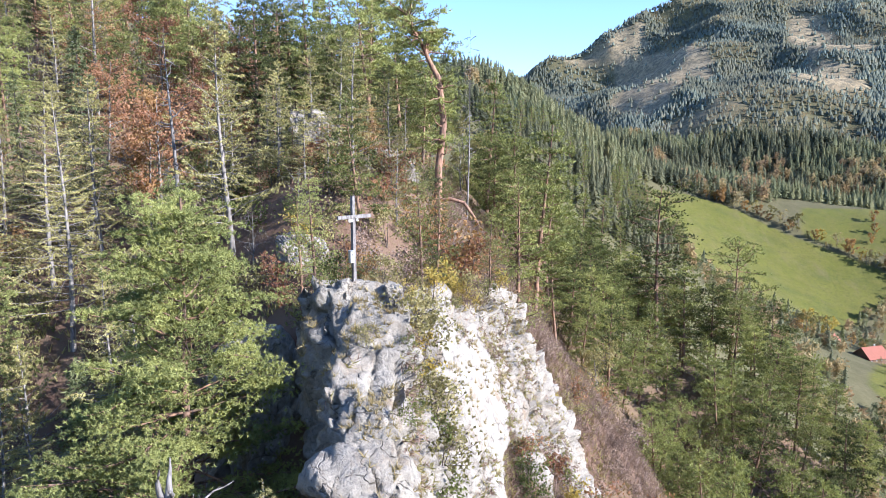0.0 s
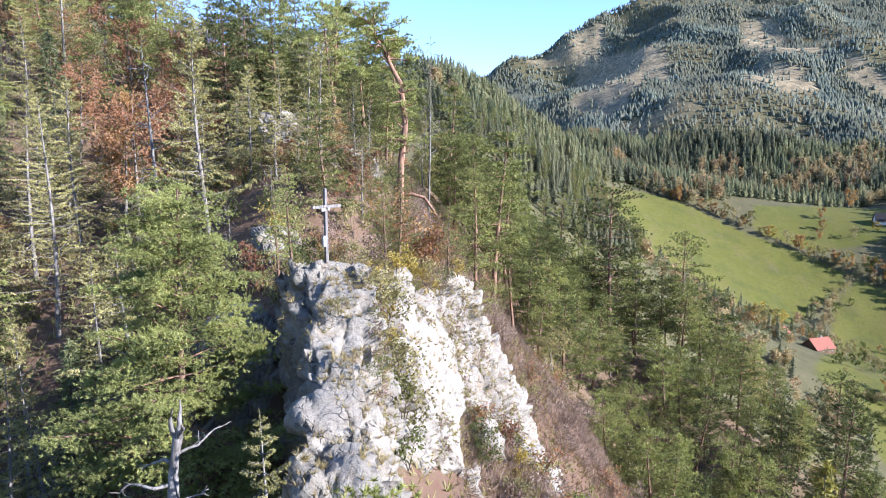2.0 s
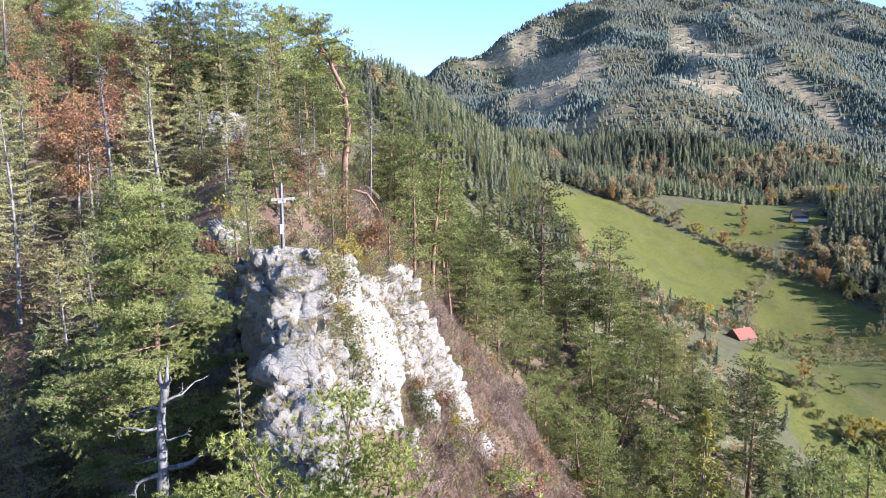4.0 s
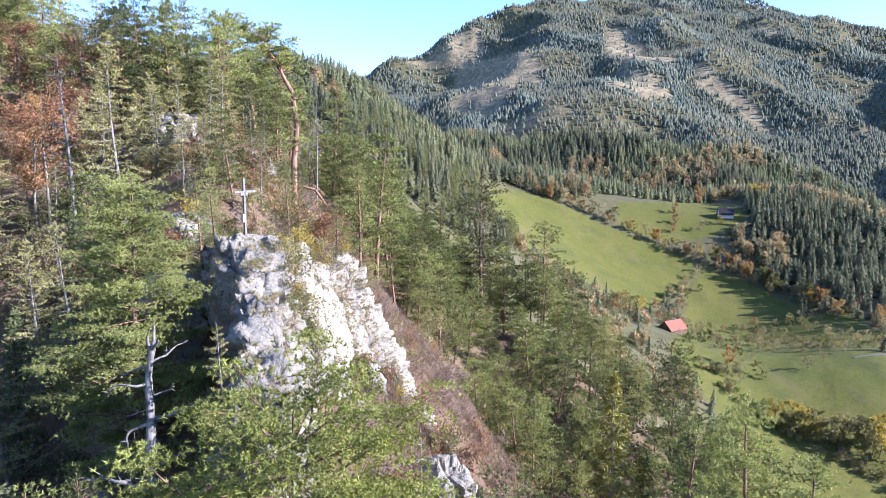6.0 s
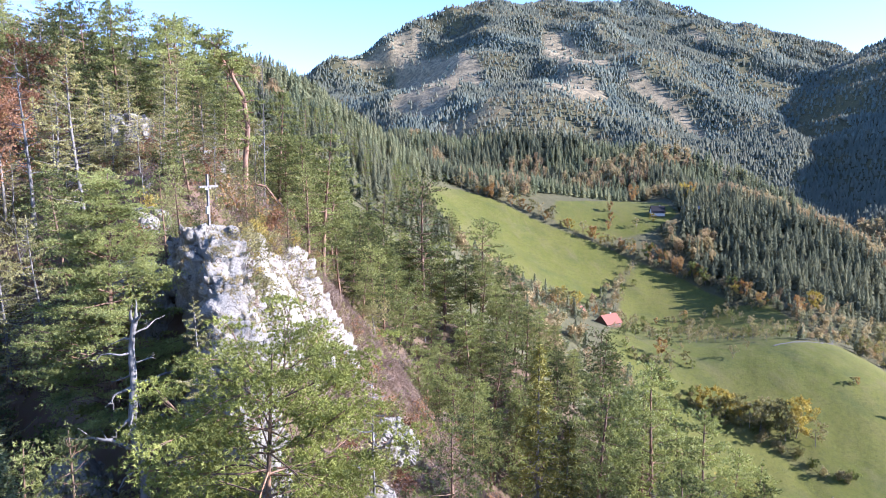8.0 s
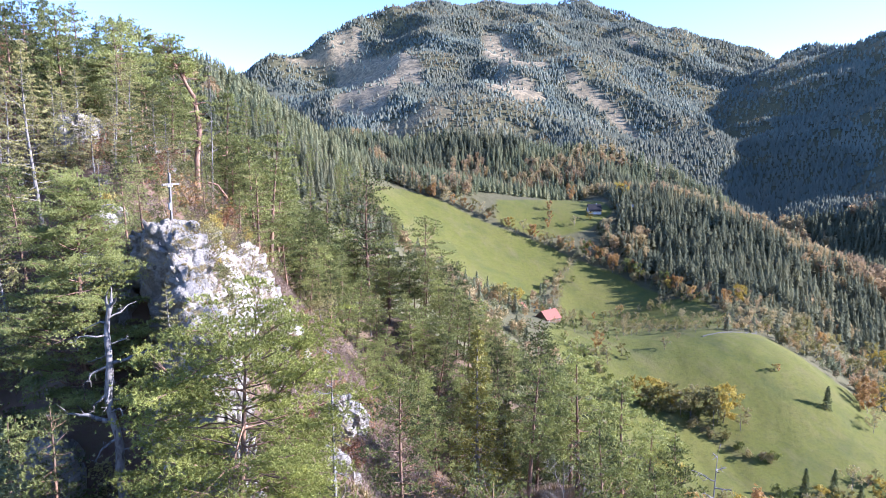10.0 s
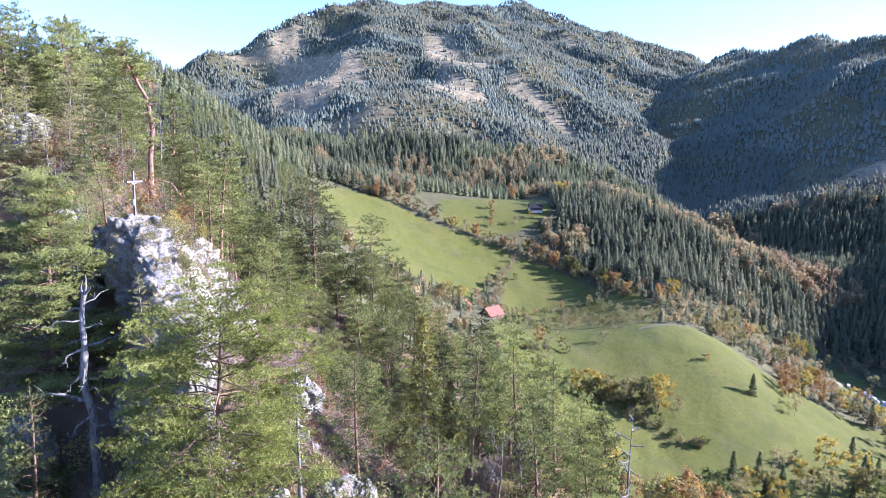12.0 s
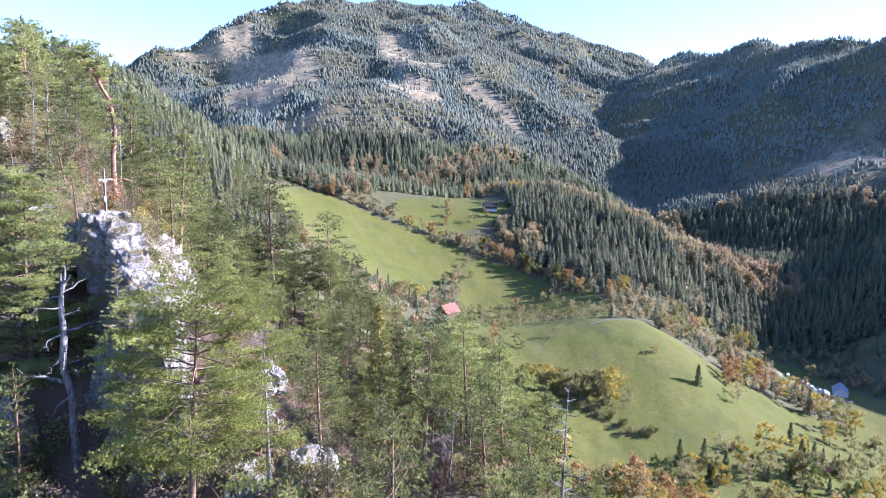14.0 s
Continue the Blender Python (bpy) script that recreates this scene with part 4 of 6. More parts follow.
def crooked_pine():
    """The red-barked pine with a bent stem and a curved low limb."""
    rng = np.random.default_rng(7)
    x0, y0 = 6.5, 23.6
    z0 = height(x0, y0) - 0.3
    ob = empty("crooked_pine", "old pine with a bent orange-red trunk and high sparse crown", "tree", "pines on the slope")
    line = np.array([(6.5, 23.6, z0), (6.4, 23.5, 1.5), (6.5, 23.6, 4.0), (6.9, 23.8, 7.0), (6.7, 24.0, 9.3), (6.6, 24.1, 10.3), (5.9, 24.2, 11.6), (5.2, 24.3, 13.2), (4.5, 24.4, 14.1), (4.3, 24.6, 15.2)]) - (x0, y0, z0)
    wood, crown = Shape(), Shape()
    wood.tube(line, [0.34, 0.30, 0.27, 0.25, 0.22, 0.21, 0.17, 0.13, 0.10, 0.05], 9)
    limb = np.array([(6.5, 23.6, 1.3), (7.3, 23.2, 1.5), (8.3, 22.9, 1.2), (9.0, 22.8, 0.2), (9.4, 22.7, -0.5)]) - (x0, y0, z0)
    wood.tube(limb, [0.16, 0.14, 0.13, 0.11, 0.06], 7)
    for k in range(66):
        high = k < 40
        t = rng.uniform(0.66, 1.0) if high else rng.uniform(0.25, 0.62)
        p = on_line(line, t)
        a = rng.uniform(0, 6.28)
        reach = rng.uniform(1.2, 3.2) if high else rng.uniform(0.8, 2.6)
        b = wander(rng, p, [np.cos(a), np.sin(a), rng.uniform(-0.1, 0.7) if high else rng.uniform(-0.4, 0.3)], reach, 6, 0.26, 0.03)
        wood.tube(b, np.linspace(0.07, 0.014, 7), 4)
        if high or k % 3:
            pads = 5 if high else 3
            hub = np.array([on_line(b, q) for q in rng.uniform(0.5, 1.0, pads)]) + rng.normal(0, 0.22, (pads, 3)) * [1, 1, 0.4]
            c = np.repeat(hub, 9, 0) + rng.normal(0, 0.24, (pads * 9, 3)) * [1, 1, 0.25]
            crown.blades(c, np.tile([0, 0, 0.6], (len(c), 1)), 9, 0.24, 0.03, rng, 0.6)
    part("trunk", wood.mesh("trunk", True), "red_bark", ob, "orange-red bark, bent near the top")
    part("crown", crown.mesh("crown"), "pine", ob)
    ob.matrix_basis = pose(x0, y0, z0)


crooked_pine()

# ---- woods on the near slopes ----
STOOD = [(o.matrix_basis.translation.x, o.matrix_basis.translation.y) for o in scene.objects if o.parent is None and o.get("category") in ("tree", "dead tree")]
WAY = [(e[0], e[1]) for _, e, _, _ in PATH]


def scatter(rng, kinds, n, region, gap, sizes, clear=6.0):
    """Stand up to n trees of the given kinds in a polygon, no closer than gap."""
    xs, ys = [p[0] for p in region], [p[1] for p in region]
    done = 0
    for _ in range(n * 30):
        x, y = rng.uniform(min(xs), max(xs)), rng.uniform(min(ys), max(ys))
        if done >= n or not inside(np.array([x]), np.array([y]), region)[0]:
            continue
        xl, xr, _ = rock_crest(y)
        if -17 < y < 29 and xl - 3.5 < x < xr + 6.5:
            continue
        if near_line(np.array([x]), np.array([y]), WAY)[0] < clear or min((x - a) ** 2 + (y - b) ** 2 for a, b in STOOD) < gap * gap:
            continue
        ob = kinds[rng.integers(len(kinds))]
        place(ob, x, y, rng.uniform(*sizes), rng.uniform(0, 360), lean=(rng.normal(0, 2), rng.normal(0, 2)))
        STOOD.append((x, y))
        done += 1


rng = np.random.default_rng(5)
# the wood right of the crag, down to the meadow's edge
scatter(rng, WILD + WILD + [GOLD[1]], 116, [(22, 50), (32, 44), (40, 36), (58, 40), (80, 62), (66, 82), (50, 100), (24, 110), (14, 62)], 3.5, (0.85, 1.35))
# below the crag, towards the valley
scatter(rng, WILD + [OLIVES[1], SPRUCES[0], WILD[2], BARE[0]], 60, [(30, -30), (48, -6), (74, 30), (84, 56), (60, 40), (40, 16), (26, -6), (16, -32)], 3.6, (0.7, 1.05))
scatter(rng, WILD + [SPRUCES[1], GOLD[0], BARE[1], GOLD[1]], 80, [(14, -34), (34, -30), (56, -10), (92, 30), (100, 50), (120, 30), (90, -30), (50, -60), (10, -60)], 4.4, (0.7, 1.05))
# the hill behind the cross and to its left
scatter(rng, WILDLARCH + WILDLARCH + [WILD[0], BARE[0], SPRUCES[0], LARCHES[0]], 30, [(-34, 10), (-10, 8), (-5, 30), (2, 36), (-8, 44), (-36, 40)], 4.2, (0.6, 0.9))
scatter(rng, WILDLARCH + [WILD[0], WILD[1], WILD[3], BEECH[0], BARE[1], WILD[4]], 84, [(-50, 36), (-8, 40), (6, 42), (16, 60), (10, 84), (-50, 84)], 3.8, (0.75, 1.15))
scatter(rng, WILDLARCH + [WILD[2], GOLD[1], BARE[0]], 22, [(-14, 12), (-3, 14), (3, 18), (4, 30), (9, 40), (2, 44), (-14, 40)], 2.4, (0.35, 0.62))
scatter(rng, [SPRUCES[0], BEECH[0], BEECH[2], BEECH[0], WILD[1], WILD[3]], 95, [(-80, 56), (-10, 78), (14, 88), (14, 120), (-80, 120)], 4.6, (1.1, 1.7))
scatter(rng, [SPRUCES[1], WILDLARCH[1], WILD[2], LARCHES[1], SPRUCES[0], WILD[0]], 44, [(-44, -14), (-13, -6), (-13, 12), (-24, 16), (-44, 14)], 3.0, (0.6, 0.95))
scatter(rng, [SLIM[0], SLIM[1], WILD[2], SPRUCES[1]], 14, [(-26, -34), (-8, -26), (-9, -8), (-20, -8)], 3.5, (0.6, 0.85))


def joined_wood(name, label, trees, spots):
    """Many copies of a few trees in one mesh."""
    vs, fs, mi, base = [], [], [], 0
    for i, (x, y, sc, turn) in enumerate(spots):
        t = trees[i % len(trees)]
        m = np.array(pose(x, y, height(x, y) - 0.3, 0, 0, turn))
        for k, ch in enumerate(t.children):
            n, f = len(ch.data.vertices), len(ch.data.polygons)
            co, fi = np.empty(n * 3), np.empty(f * 3, np.int32)
            ch.data.vertices.foreach_get("co", co)
            ch.data.polygons.foreach_get("vertices", fi)
            vs.append((co.reshape(-1, 3) * sc) @ m[:3, :3].T + m[:3, 3])
            fs.append(fi.reshape(-1, 3) + base)
            mi.append(np.full(f, k))
            base += n
    me = mesh_from(name, np.concatenate(vs), np.concatenate(fs))
    for ch in trees[0].children:
        me.materials.append(ch.data.materials[0])
    me.polygons.foreach_set("material_index", np.concatenate(mi).astype(np.int32))
    for t in trees:
        for o in (*t.children, t):
            bpy.data.objects.remove(o)
    return tagged(new(name, me), label, "forest", kind="stuff")


def slope_wood():
    rng = np.random.default_rng(12)
    trees = [pine(41 + k, 16.0, st, 3.1, 4, 4, 5, "pine_blue", dead=2, fine=False, blade=(0.5, 0.10), tier=1.2) for k, st in enumerate((0.15, 0.28, 0.2))]
    region = [(24, 112), (66, 86), (112, 172), (190, 332), (250, 500), (150, 480), (60, 250)]
    spots = []
    for _ in range(4000):
        x, y = rng.uniform(24, 250), rng.uniform(84, 500)
        if len(spots) < 130 and inside(np.array([x]), np.array([y]), region)[0] and all((x - a) ** 2 + (y - b) ** 2 > 36 for a, b, _, _ in spots):
            spots.append((x, y, rng.uniform(0.85, 1.25), rng.uniform(0, 360)))
    joined_wood("pine_wood", "green pine wood along the meadow's upper edge", trees, spots)


slope_wood()


# ---- far woods ----
def far_conifers(name, x, y, tall, tiers, sides, seed, leaf, label):
    """Many far conifers in one mesh: stacked ragged skirts."""
    rng = np.random.default_rng(seed)
    n = len(x)
    z = land(x, y)
    vs, fs, base = [], [], 0
    for k in range(tiers):
        lo, hi = k / tiers * 0.86 + 0.02, min(1.0, (k + 1) / tiers * 0.86 + 0.30 - 0.16 * (k + 1) / tiers)
        rad = tall * (0.20 if tiers > 1 else 0.36) * (1 - lo) * rng.uniform(0.75, 1.2, n)
        a = rng.uniform(0, 6.28, n)[:, None] + np.arange(sides)[None] * 2 * np.pi / sides
        rr = rad[:, None] * rng.uniform(0.6, 1.25, (n, sides))
        ring = np.stack([x[:, None] + rr * np.cos(a), y[:, None] + rr * np.sin(a), z[:, None] + tall[:, None] * (lo + rng.normal(0, 0.02, (n, sides)))], -1)
        apex = np.stack([x, y, z + tall * hi], -1)[:, None]
        v = np.concatenate([ring, apex], 1)
        i = np.arange(n)[:, None] * (sides + 1)
        s = np.arange(sides)[None]
        f = np.stack([i + s, i + (s + 1) % sides, np.broadcast_to(i + sides, (n, sides))], -1)
        vs.append(v.reshape(-1, 3))
        fs.append(f.reshape(-1, 3) + base)
        base += n * (sides + 1)
    me = mesh_from(name, np.concatenate(vs), np.concatenate(fs), True)
    tone = rng.uniform(0, 1, n)
    attribute(me, "tone", np.tile(np.repeat(tone, sides + 1), tiers))
    me.materials.append(leaf)
    return tagged(new(name, me), label, "forest", kind="stuff")


def ragged_conifers(name, x, y, tall, boughs, seed, leaf, label):
    """Conifers at middle distance in one mesh: each a spiral of drooping boughs round a thin stem."""
    rng = np.random.default_rng(seed)
    n = len(x)
    foot = np.stack([x, y, land(x, y)], -1)
    q = (np.arange(boughs)[None] + rng.uniform(0, 1, (n, boughs))) / boughs
    lo = 0.10 + 0.82 * q
    a = np.arange(boughs)[None] * 2.4 + rng.uniform(0, 6.28, (n, 1)) + rng.normal(0, 0.4, (n, boughs))
    slim = rng.uniform(0.13, 0.21, (n, 1))
    reach = tall[:, None] * (slim * (1 - lo) ** 0.85 * rng.uniform(0.6, 1.3, (n, boughs)) + 0.012)
    half = reach * rng.uniform(0.5, 0.8, (n, boughs)) * (26 / boughs) ** 0.5 + 0.05
    out = np.stack([np.cos(a), np.sin(a), np.zeros_like(a)], -1)
    side = np.stack([-np.sin(a), np.cos(a), np.zeros_like(a)], -1)
    up = np.array([0, 0, 1.0])
    th = tall[:, None]
    apex = foot[:, None] + up * (th * (lo + 0.10 * (26 / boughs) ** 0.6))[..., None]
    tip = foot[:, None] + out * reach[..., None] + up * (th * (lo - 0.03) - 0.22 * reach)[..., None]
    v = np.stack([apex, tip - side * half[..., None], tip + side * half[..., None]], 2).reshape(-1, 3)
    w = 0.012 * tall
    stem = np.stack([foot - np.stack([w, 0 * w, 0 * w + 0.5], -1), foot + np.stack([w, 0 * w, 0 * w - 0.5], -1), foot + np.stack([0 * w, 0 * w, tall], -1)], 1).reshape(-1, 3)
    me = mesh_from(name, np.concatenate([v, stem]), np.arange(len(v) + len(stem)).reshape(-1, 3))
    tone = rng.uniform(0, 1, n)
    attribute(me, "tone", np.concatenate([np.repeat(tone, boughs * 3), np.repeat(tone, 3)]))
    me.materials.append(leaf)
    return tagged(new(name, me), label, "forest", kind="stuff")


def far_leafy(name, x, y, tall, leaves, seed, leaf, label):
    """Many far leafy trees in one mesh: a cloud of leaf sprays on a stem."""
    rng = np.random.default_rng(seed)
    n = len(x)
    z = land(x, y)
    q = rng.normal(0, 1, (n, leaves, 3))
    q /= np.linalg.norm(q, axis=2)[..., None]
    q *= rng.uniform(0.35, 1.0, (n, leaves, 1))
    c = np.stack([x, y, z + tall * 0.58], -1)[:, None] + q * np.stack([tall * 0.27, tall * 0.27, tall * 0.42], -1)[:, None]
    d = rng.normal(0, 1, (n, leaves, 2, 3)) * (tall * 0.085)[:, None, None, None]
    v = np.stack([c, c + d[:, :, 0], c + d[:, :, 1]], 2).reshape(-1, 3)
    f = np.arange(n * leaves * 3).reshape(-1, 3)
    stem = np.stack([np.stack([x - 0.012 * tall, y, z - 0.5], -1), np.stack([x + 0.012 * tall, y, z - 0.5], -1), np.stack([x, y, z + tall * 0.6], -1)], 1).reshape(-1, 3)
    me = mesh_from(name, np.concatenate([v, stem]), np.concatenate([f, len(v) + np.arange(n * 3).reshape(-1, 3)]))
    tone = rng.uniform(0, 1, n)
    attribute(me, "tone", np.concatenate([np.repeat(tone, leaves * 3), np.repeat(tone, 3)]))
    me.materials.append(leaf)
    return tagged(new(name, me), label, "forest", kind="stuff")


def far_foliage(name, *cols):
    n = Nodes(name)
    t = n.math("ADD", n.math("MULTIPLY", n.attr("tone"), 0.36), n.math("MULTIPLY", n.noise(n.pos(), 0.012, 4), 1.1))
    t = n.math("ADD", n.math("SUBTRACT", t, 0.3), n.math("MULTIPLY", n.island(), 0.1))
    k = len(cols) - 1
    c = n.ramp(t, *[(0.1 + 0.8 * i / k, col) for i, col in enumerate(cols)])
    n.finish(c, 0.85, spec=0.1)
    tr = n.add("ShaderNodeBsdfTranslucent", Color=c)
    m = n.add("ShaderNodeMixShader", Fac=0.42, i1=n.bsdf.outputs[0], i2=tr.outputs[0])
    n.t.links.new(m.outputs[0], n.out.inputs[0])
    return n.mat


# mountain spruces: haze put into the colour as a paler tone
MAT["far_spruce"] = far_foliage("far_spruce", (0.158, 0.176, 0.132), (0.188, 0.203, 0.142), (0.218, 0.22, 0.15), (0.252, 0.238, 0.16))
MAT["vale_spruce"] = far_foliage("vale_spruce", (0.105, 0.118, 0.074), (0.15, 0.16, 0.095), (0.2, 0.2, 0.112), (0.26, 0.245, 0.13))
MAT["far_pale"] = far_foliage("far_pale", (0.15, 0.172, 0.098), (0.2, 0.217, 0.115), (0.255, 0.252, 0.128), (0.3, 0.275, 0.14))
MAT["far_brush"] = far_foliage("far_brush", (0.13, 0.115, 0.08), (0.19, 0.155, 0.105), (0.25, 0.2, 0.135), (0.28, 0.225, 0.155))
# mountain larches: greyer and paler still, haze put into the needle colour
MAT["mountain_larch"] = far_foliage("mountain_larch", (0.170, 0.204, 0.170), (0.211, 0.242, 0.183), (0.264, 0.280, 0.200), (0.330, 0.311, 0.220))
MAT["far_autumn"] = far_foliage("far_autumn", (0.25, 0.19, 0.115), (0.36, 0.255, 0.135), (0.4, 0.32, 0.155), (0.32, 0.285, 0.155))


def in_sector(rng, n, r0, r1, a0, a1):
    r = np.sqrt(rng.uniform(r0 * r0, r1 * r1, n))
    a = np.radians(rng.uniform(a0, a1, n))
    return -5 + r * np.sin(a), -40 + r * np.cos(a), r


def open_ground(x, y):
    m = np.zeros(len(x), bool)
    for poly in FIELDS:
        m |= inside(x, y, poly)
    return m


def woods():
    rng = np.random.default_rng(9)
    # valley woods, 300 to 1000 m away
    x, y, r = in_sector(rng, 25000, 250, 1000, -12, 84)
    wood = [(60, 150), (112, 180), (190, 340), (240, 510), (300, 545), (345, 515), (395, 530), (600, 560), (525, 470), (500, 430), (470, 425), (462, 385), (470, 330), (480, 285), (500, 270), (530, 220), (560, 210), (610, 190), (640, 150), (700, 60), (1100, 100), (1100, 900), (300, 1100), (-200, 900)]
    ok = inside(x, y, wood) & ~open_ground(x, y)
    leafy = (fbm(x / 80, y / 80, 3, 91) > 0.26) & (rng.uniform(0, 1, len(x)) < 0.55)
    leafy |= (near_line(x, y, [(600, 530), (640, 430), (690, 330), (700, 250)]) < 42) & (rng.uniform(0, 1, len(x)) < 0.7)
    leafy |= (near_line(x, y, [(780, 690), (850, 640), (866, 567), (827, 460), (700, 320)]) < 34) & (rng.uniform(0, 1, len(x)) < 0.8)
    pale = (fbm(x / 70, y / 70, 3, 95) > -0.12) & (y > 470)
    a, b, c = ok & ~leafy & ~pale, ok & ~leafy & pale, ok & leafy & (rng.uniform(0, 1, len(x)) < 0.6)
    near = a & (r < 470)
    a &= ~near
    ragged_conifers("hillside_spruces", x[near], y[near], rng.uniform(8, 14, near.sum()), 150, 21, MAT["vale_spruce"], "green spruces behind the pines on the hillside")
    ragged_conifers("spruce_forest", x[a], y[a], rng.uniform(13, 24, a.sum()), 44, 1, MAT["vale_spruce"], "dense dark spruce forest on the valley side")
    ragged_conifers("larch_forest", x[b], y[b], rng.uniform(12, 21, b.sum()), 44, 2, MAT["far_pale"], "pale green and yellow conifer wood beyond the meadow")
    far_leafy("beech_wood", x[c], y[c], rng.uniform(12, 19, c.sum()), 110, 3, MAT["far_autumn"], "brown and orange leafy trees among the spruces")
    # leafy fringe between the meadows and the forest, and in the valley bottom
    x, y = rng.uniform(140, 640, 5200), rng.uniform(20, 440, 5200)
    ok = ~inside(x, y, wood) & ~open_ground(x, y) & (x > 150 + 0.0 * y) & (np.hypot(x - 311, y - 321) > 16) & (near_line(x, y, [(311, 321), (270, 272), (235, 230)]) > 14) & (np.hypot(x - 540, y - 125) > 38)
    ok &= (y > 1.35 * (x - 560)) | (x < 560)
    ok &= ~inside(x, y, [(60, -60), (140, 40), (148, 102), (110, 170), (60, 150)])
    ok &= (fbm(x / 26, y / 26, 3, 97) > -0.25)
    x, y = x[ok], y[ok]
    k = rng.uniform(0, 1, len(x)) + 0.5 * fbm(x / 40, y / 40, 2, 99)
    far_leafy("autumn_copse", x[k > 0.62], y[k > 0.62], rng.uniform(6, 12, (k > 0.62).sum()), 90, 13, MAT["far_autumn"], "brown and orange trees edging the meadows")
    far_leafy("olive_copse", x[(k > 0.2) & (k <= 0.62)], y[(k > 0.2) & (k <= 0.62)], rng.uniform(5, 10, ((k > 0.2) & (k <= 0.62)).sum()), 90, 14, MAT["far_pale"], "olive and yellow-green trees edging the meadows")
    ragged_conifers("spruce_copse", x[k <= 0.2], y[k <= 0.2], rng.uniform(9, 15, (k <= 0.2).sum()), 44, 15, MAT["vale_spruce"], "dark spruces standing among the hedges")
    # mountain woods
    x, y, r = in_sector(rng, 310000, 1000, 3200, -2, 80)
    keep = (rng.uniform(0, 1, len(x)) < np.clip(1500 / r, 0, 1) ** 1.0)
    f = felled(x, y)
    keep &= (rng.uniform(0, 1, len(x)) > f * 0.96)
    x, y, r = x[keep], y[keep], r[keep]
    leafy = (fbm(x / 130, y / 130, 3, 61) > 0.02) & (rng.uniform(0, 1, len(x)) < 0.7)
    tall = rng.uniform(6, 11, len(x)) * np.clip(r / 1700, 1.0, 1.5)
    # larch patches; the right hillside gets mostly pale trees in place of haze
    pale = (fbm(x / 160, y / 160, 3, 67) > 0.2) | ((x > 1100) & (y < 1100) & (rng.uniform(0, 1, len(x)) < 0.7))
    a, b = ~leafy & ~pale, ~leafy & pale
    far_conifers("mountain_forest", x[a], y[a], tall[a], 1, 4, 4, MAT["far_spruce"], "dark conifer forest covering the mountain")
    far_conifers("mountain_larches", x[b], y[b], tall[b], 1, 4, 5, MAT["mountain_larch"], "conifers on the mountain slopes, haze lightened into their colour")
    fx, fy, fr = in_sector(rng, 90000, 950, 2600, 10, 60)
    brush = (felled(fx, fy) > 0.3) & (rng.uniform(0, 1, len(fx)) < 0.4)
    fx, fy = fx[brush], fy[brush]
    far_leafy("felled_brush", fx, fy, rng.uniform(2.0, 5.0, len(fx)), 5, 16, MAT["far_brush"], "grey-brown brush and young trees on the felled slopes")
    far_leafy("mountain_beeches", x[leafy], y[leafy], tall[leafy] * 0.8, 9, 6, MAT["far_autumn"], "brown leafless and autumn trees on the mountain")


woods()


# ---- shrubs, grass and brushwood on the near slopes ----
SHRUBS = [broadleaf(201 + k, hh, wd, 4, n, m, "brown_bark", 0.15, l, "shrub", 0.1, 3, 3, 0) for k, (hh, wd, n, m, l) in enumerate([
    (2.2, 1.0, 270, "rust", "low shrub with rust-red autumn leaves"), (2.4, 1.1, 270, "sere", "shrub in thin yellow-olive leaves"), (2.0, 1.0, 270, "dead", "bare reddish-brown bush on the slope"),
    (2.3, 1.1, 270, "green", "small leafy green bush on the slope"), (2.2, 1.0, 270, "yellow", "small bush in yellow leaves"), (2.6, 1.2, 270, "orange", "beech bush in orange leaves")])]


def bush(k, x, y, s, z=None):
    ob = place(SHRUBS[k], x, y, s, (x * 77 + y * 31) % 360, z=z, sink=0.1)
    ob["category"] = "shrub"
    return ob


rng = np.random.default_rng(15)
# a ring of autumn bushes behind the cross and round the crooked pine
for bx, by, k, s in [(1.2, 2.2, 1, 0.6), (2.3, 3.5, 2, 0.8), (0.6, 4.6, 5, 0.7), (3.2, 6.5, 1, 0.9), (4.6, 9.0, 4, 0.8), (3.4, 11.0, 2, 1.0), (5.6, 13.5, 1, 1.0), (6.4, 20.0, 0, 2.0), (7.6, 21.2, 5, 2.0), (5.2, 20.4, 5, 1.7), (8.2, 20.6, 0, 1.7), (8.8, 23.2, 0, 1.2), (2.2, 17.0, 1, 1.2),
                     (4.4, 16.0, 2, 1.2), (0.8, 14.0, 2, 1.1), (-1.4, 9.0, 3, 1.0), (3.0, 24.0, 0, 1.4), (-0.6, 29.0, 0, 1.8), (0.6, 30.0, 5, 1.6), (9.6, 25.4, 5, 1.3), (11.5, 27.0, 2, 1.4)]:
    xl, xr, zt = rock_crest(by)
    top = max(height(bx, by), float(zt) - 0.2 if xl < bx < xr else -99)
    bush(k, bx, by, s, top)


def thicket(seed, leaf, label, n, box):
    """Undergrowth too thick to count: many bushes in one mesh."""
    rng = np.random.default_rng(seed)
    kinds = [broadleaf(seed + k, 2.3, 1.1, 4, 200, leaf, "brown_bark", 0.15, "bush", "shrub", 0.1, 3, 3, 0) for k in range(2)]
    spots = []
    while len(spots) < n:
        x, y = rng.uniform(box[0], box[1]), rng.uniform(box[2], box[3])
        if not (-15 < y < 29 and x < rock_crest(y)[1] + 4.5 and x > rock_crest(y)[0] - 3):
            spots.append((x, y, rng.uniform(0.55, 1.4), rng.uniform(0, 360)))
    joined_wood("undergrowth", label, kinds, spots)


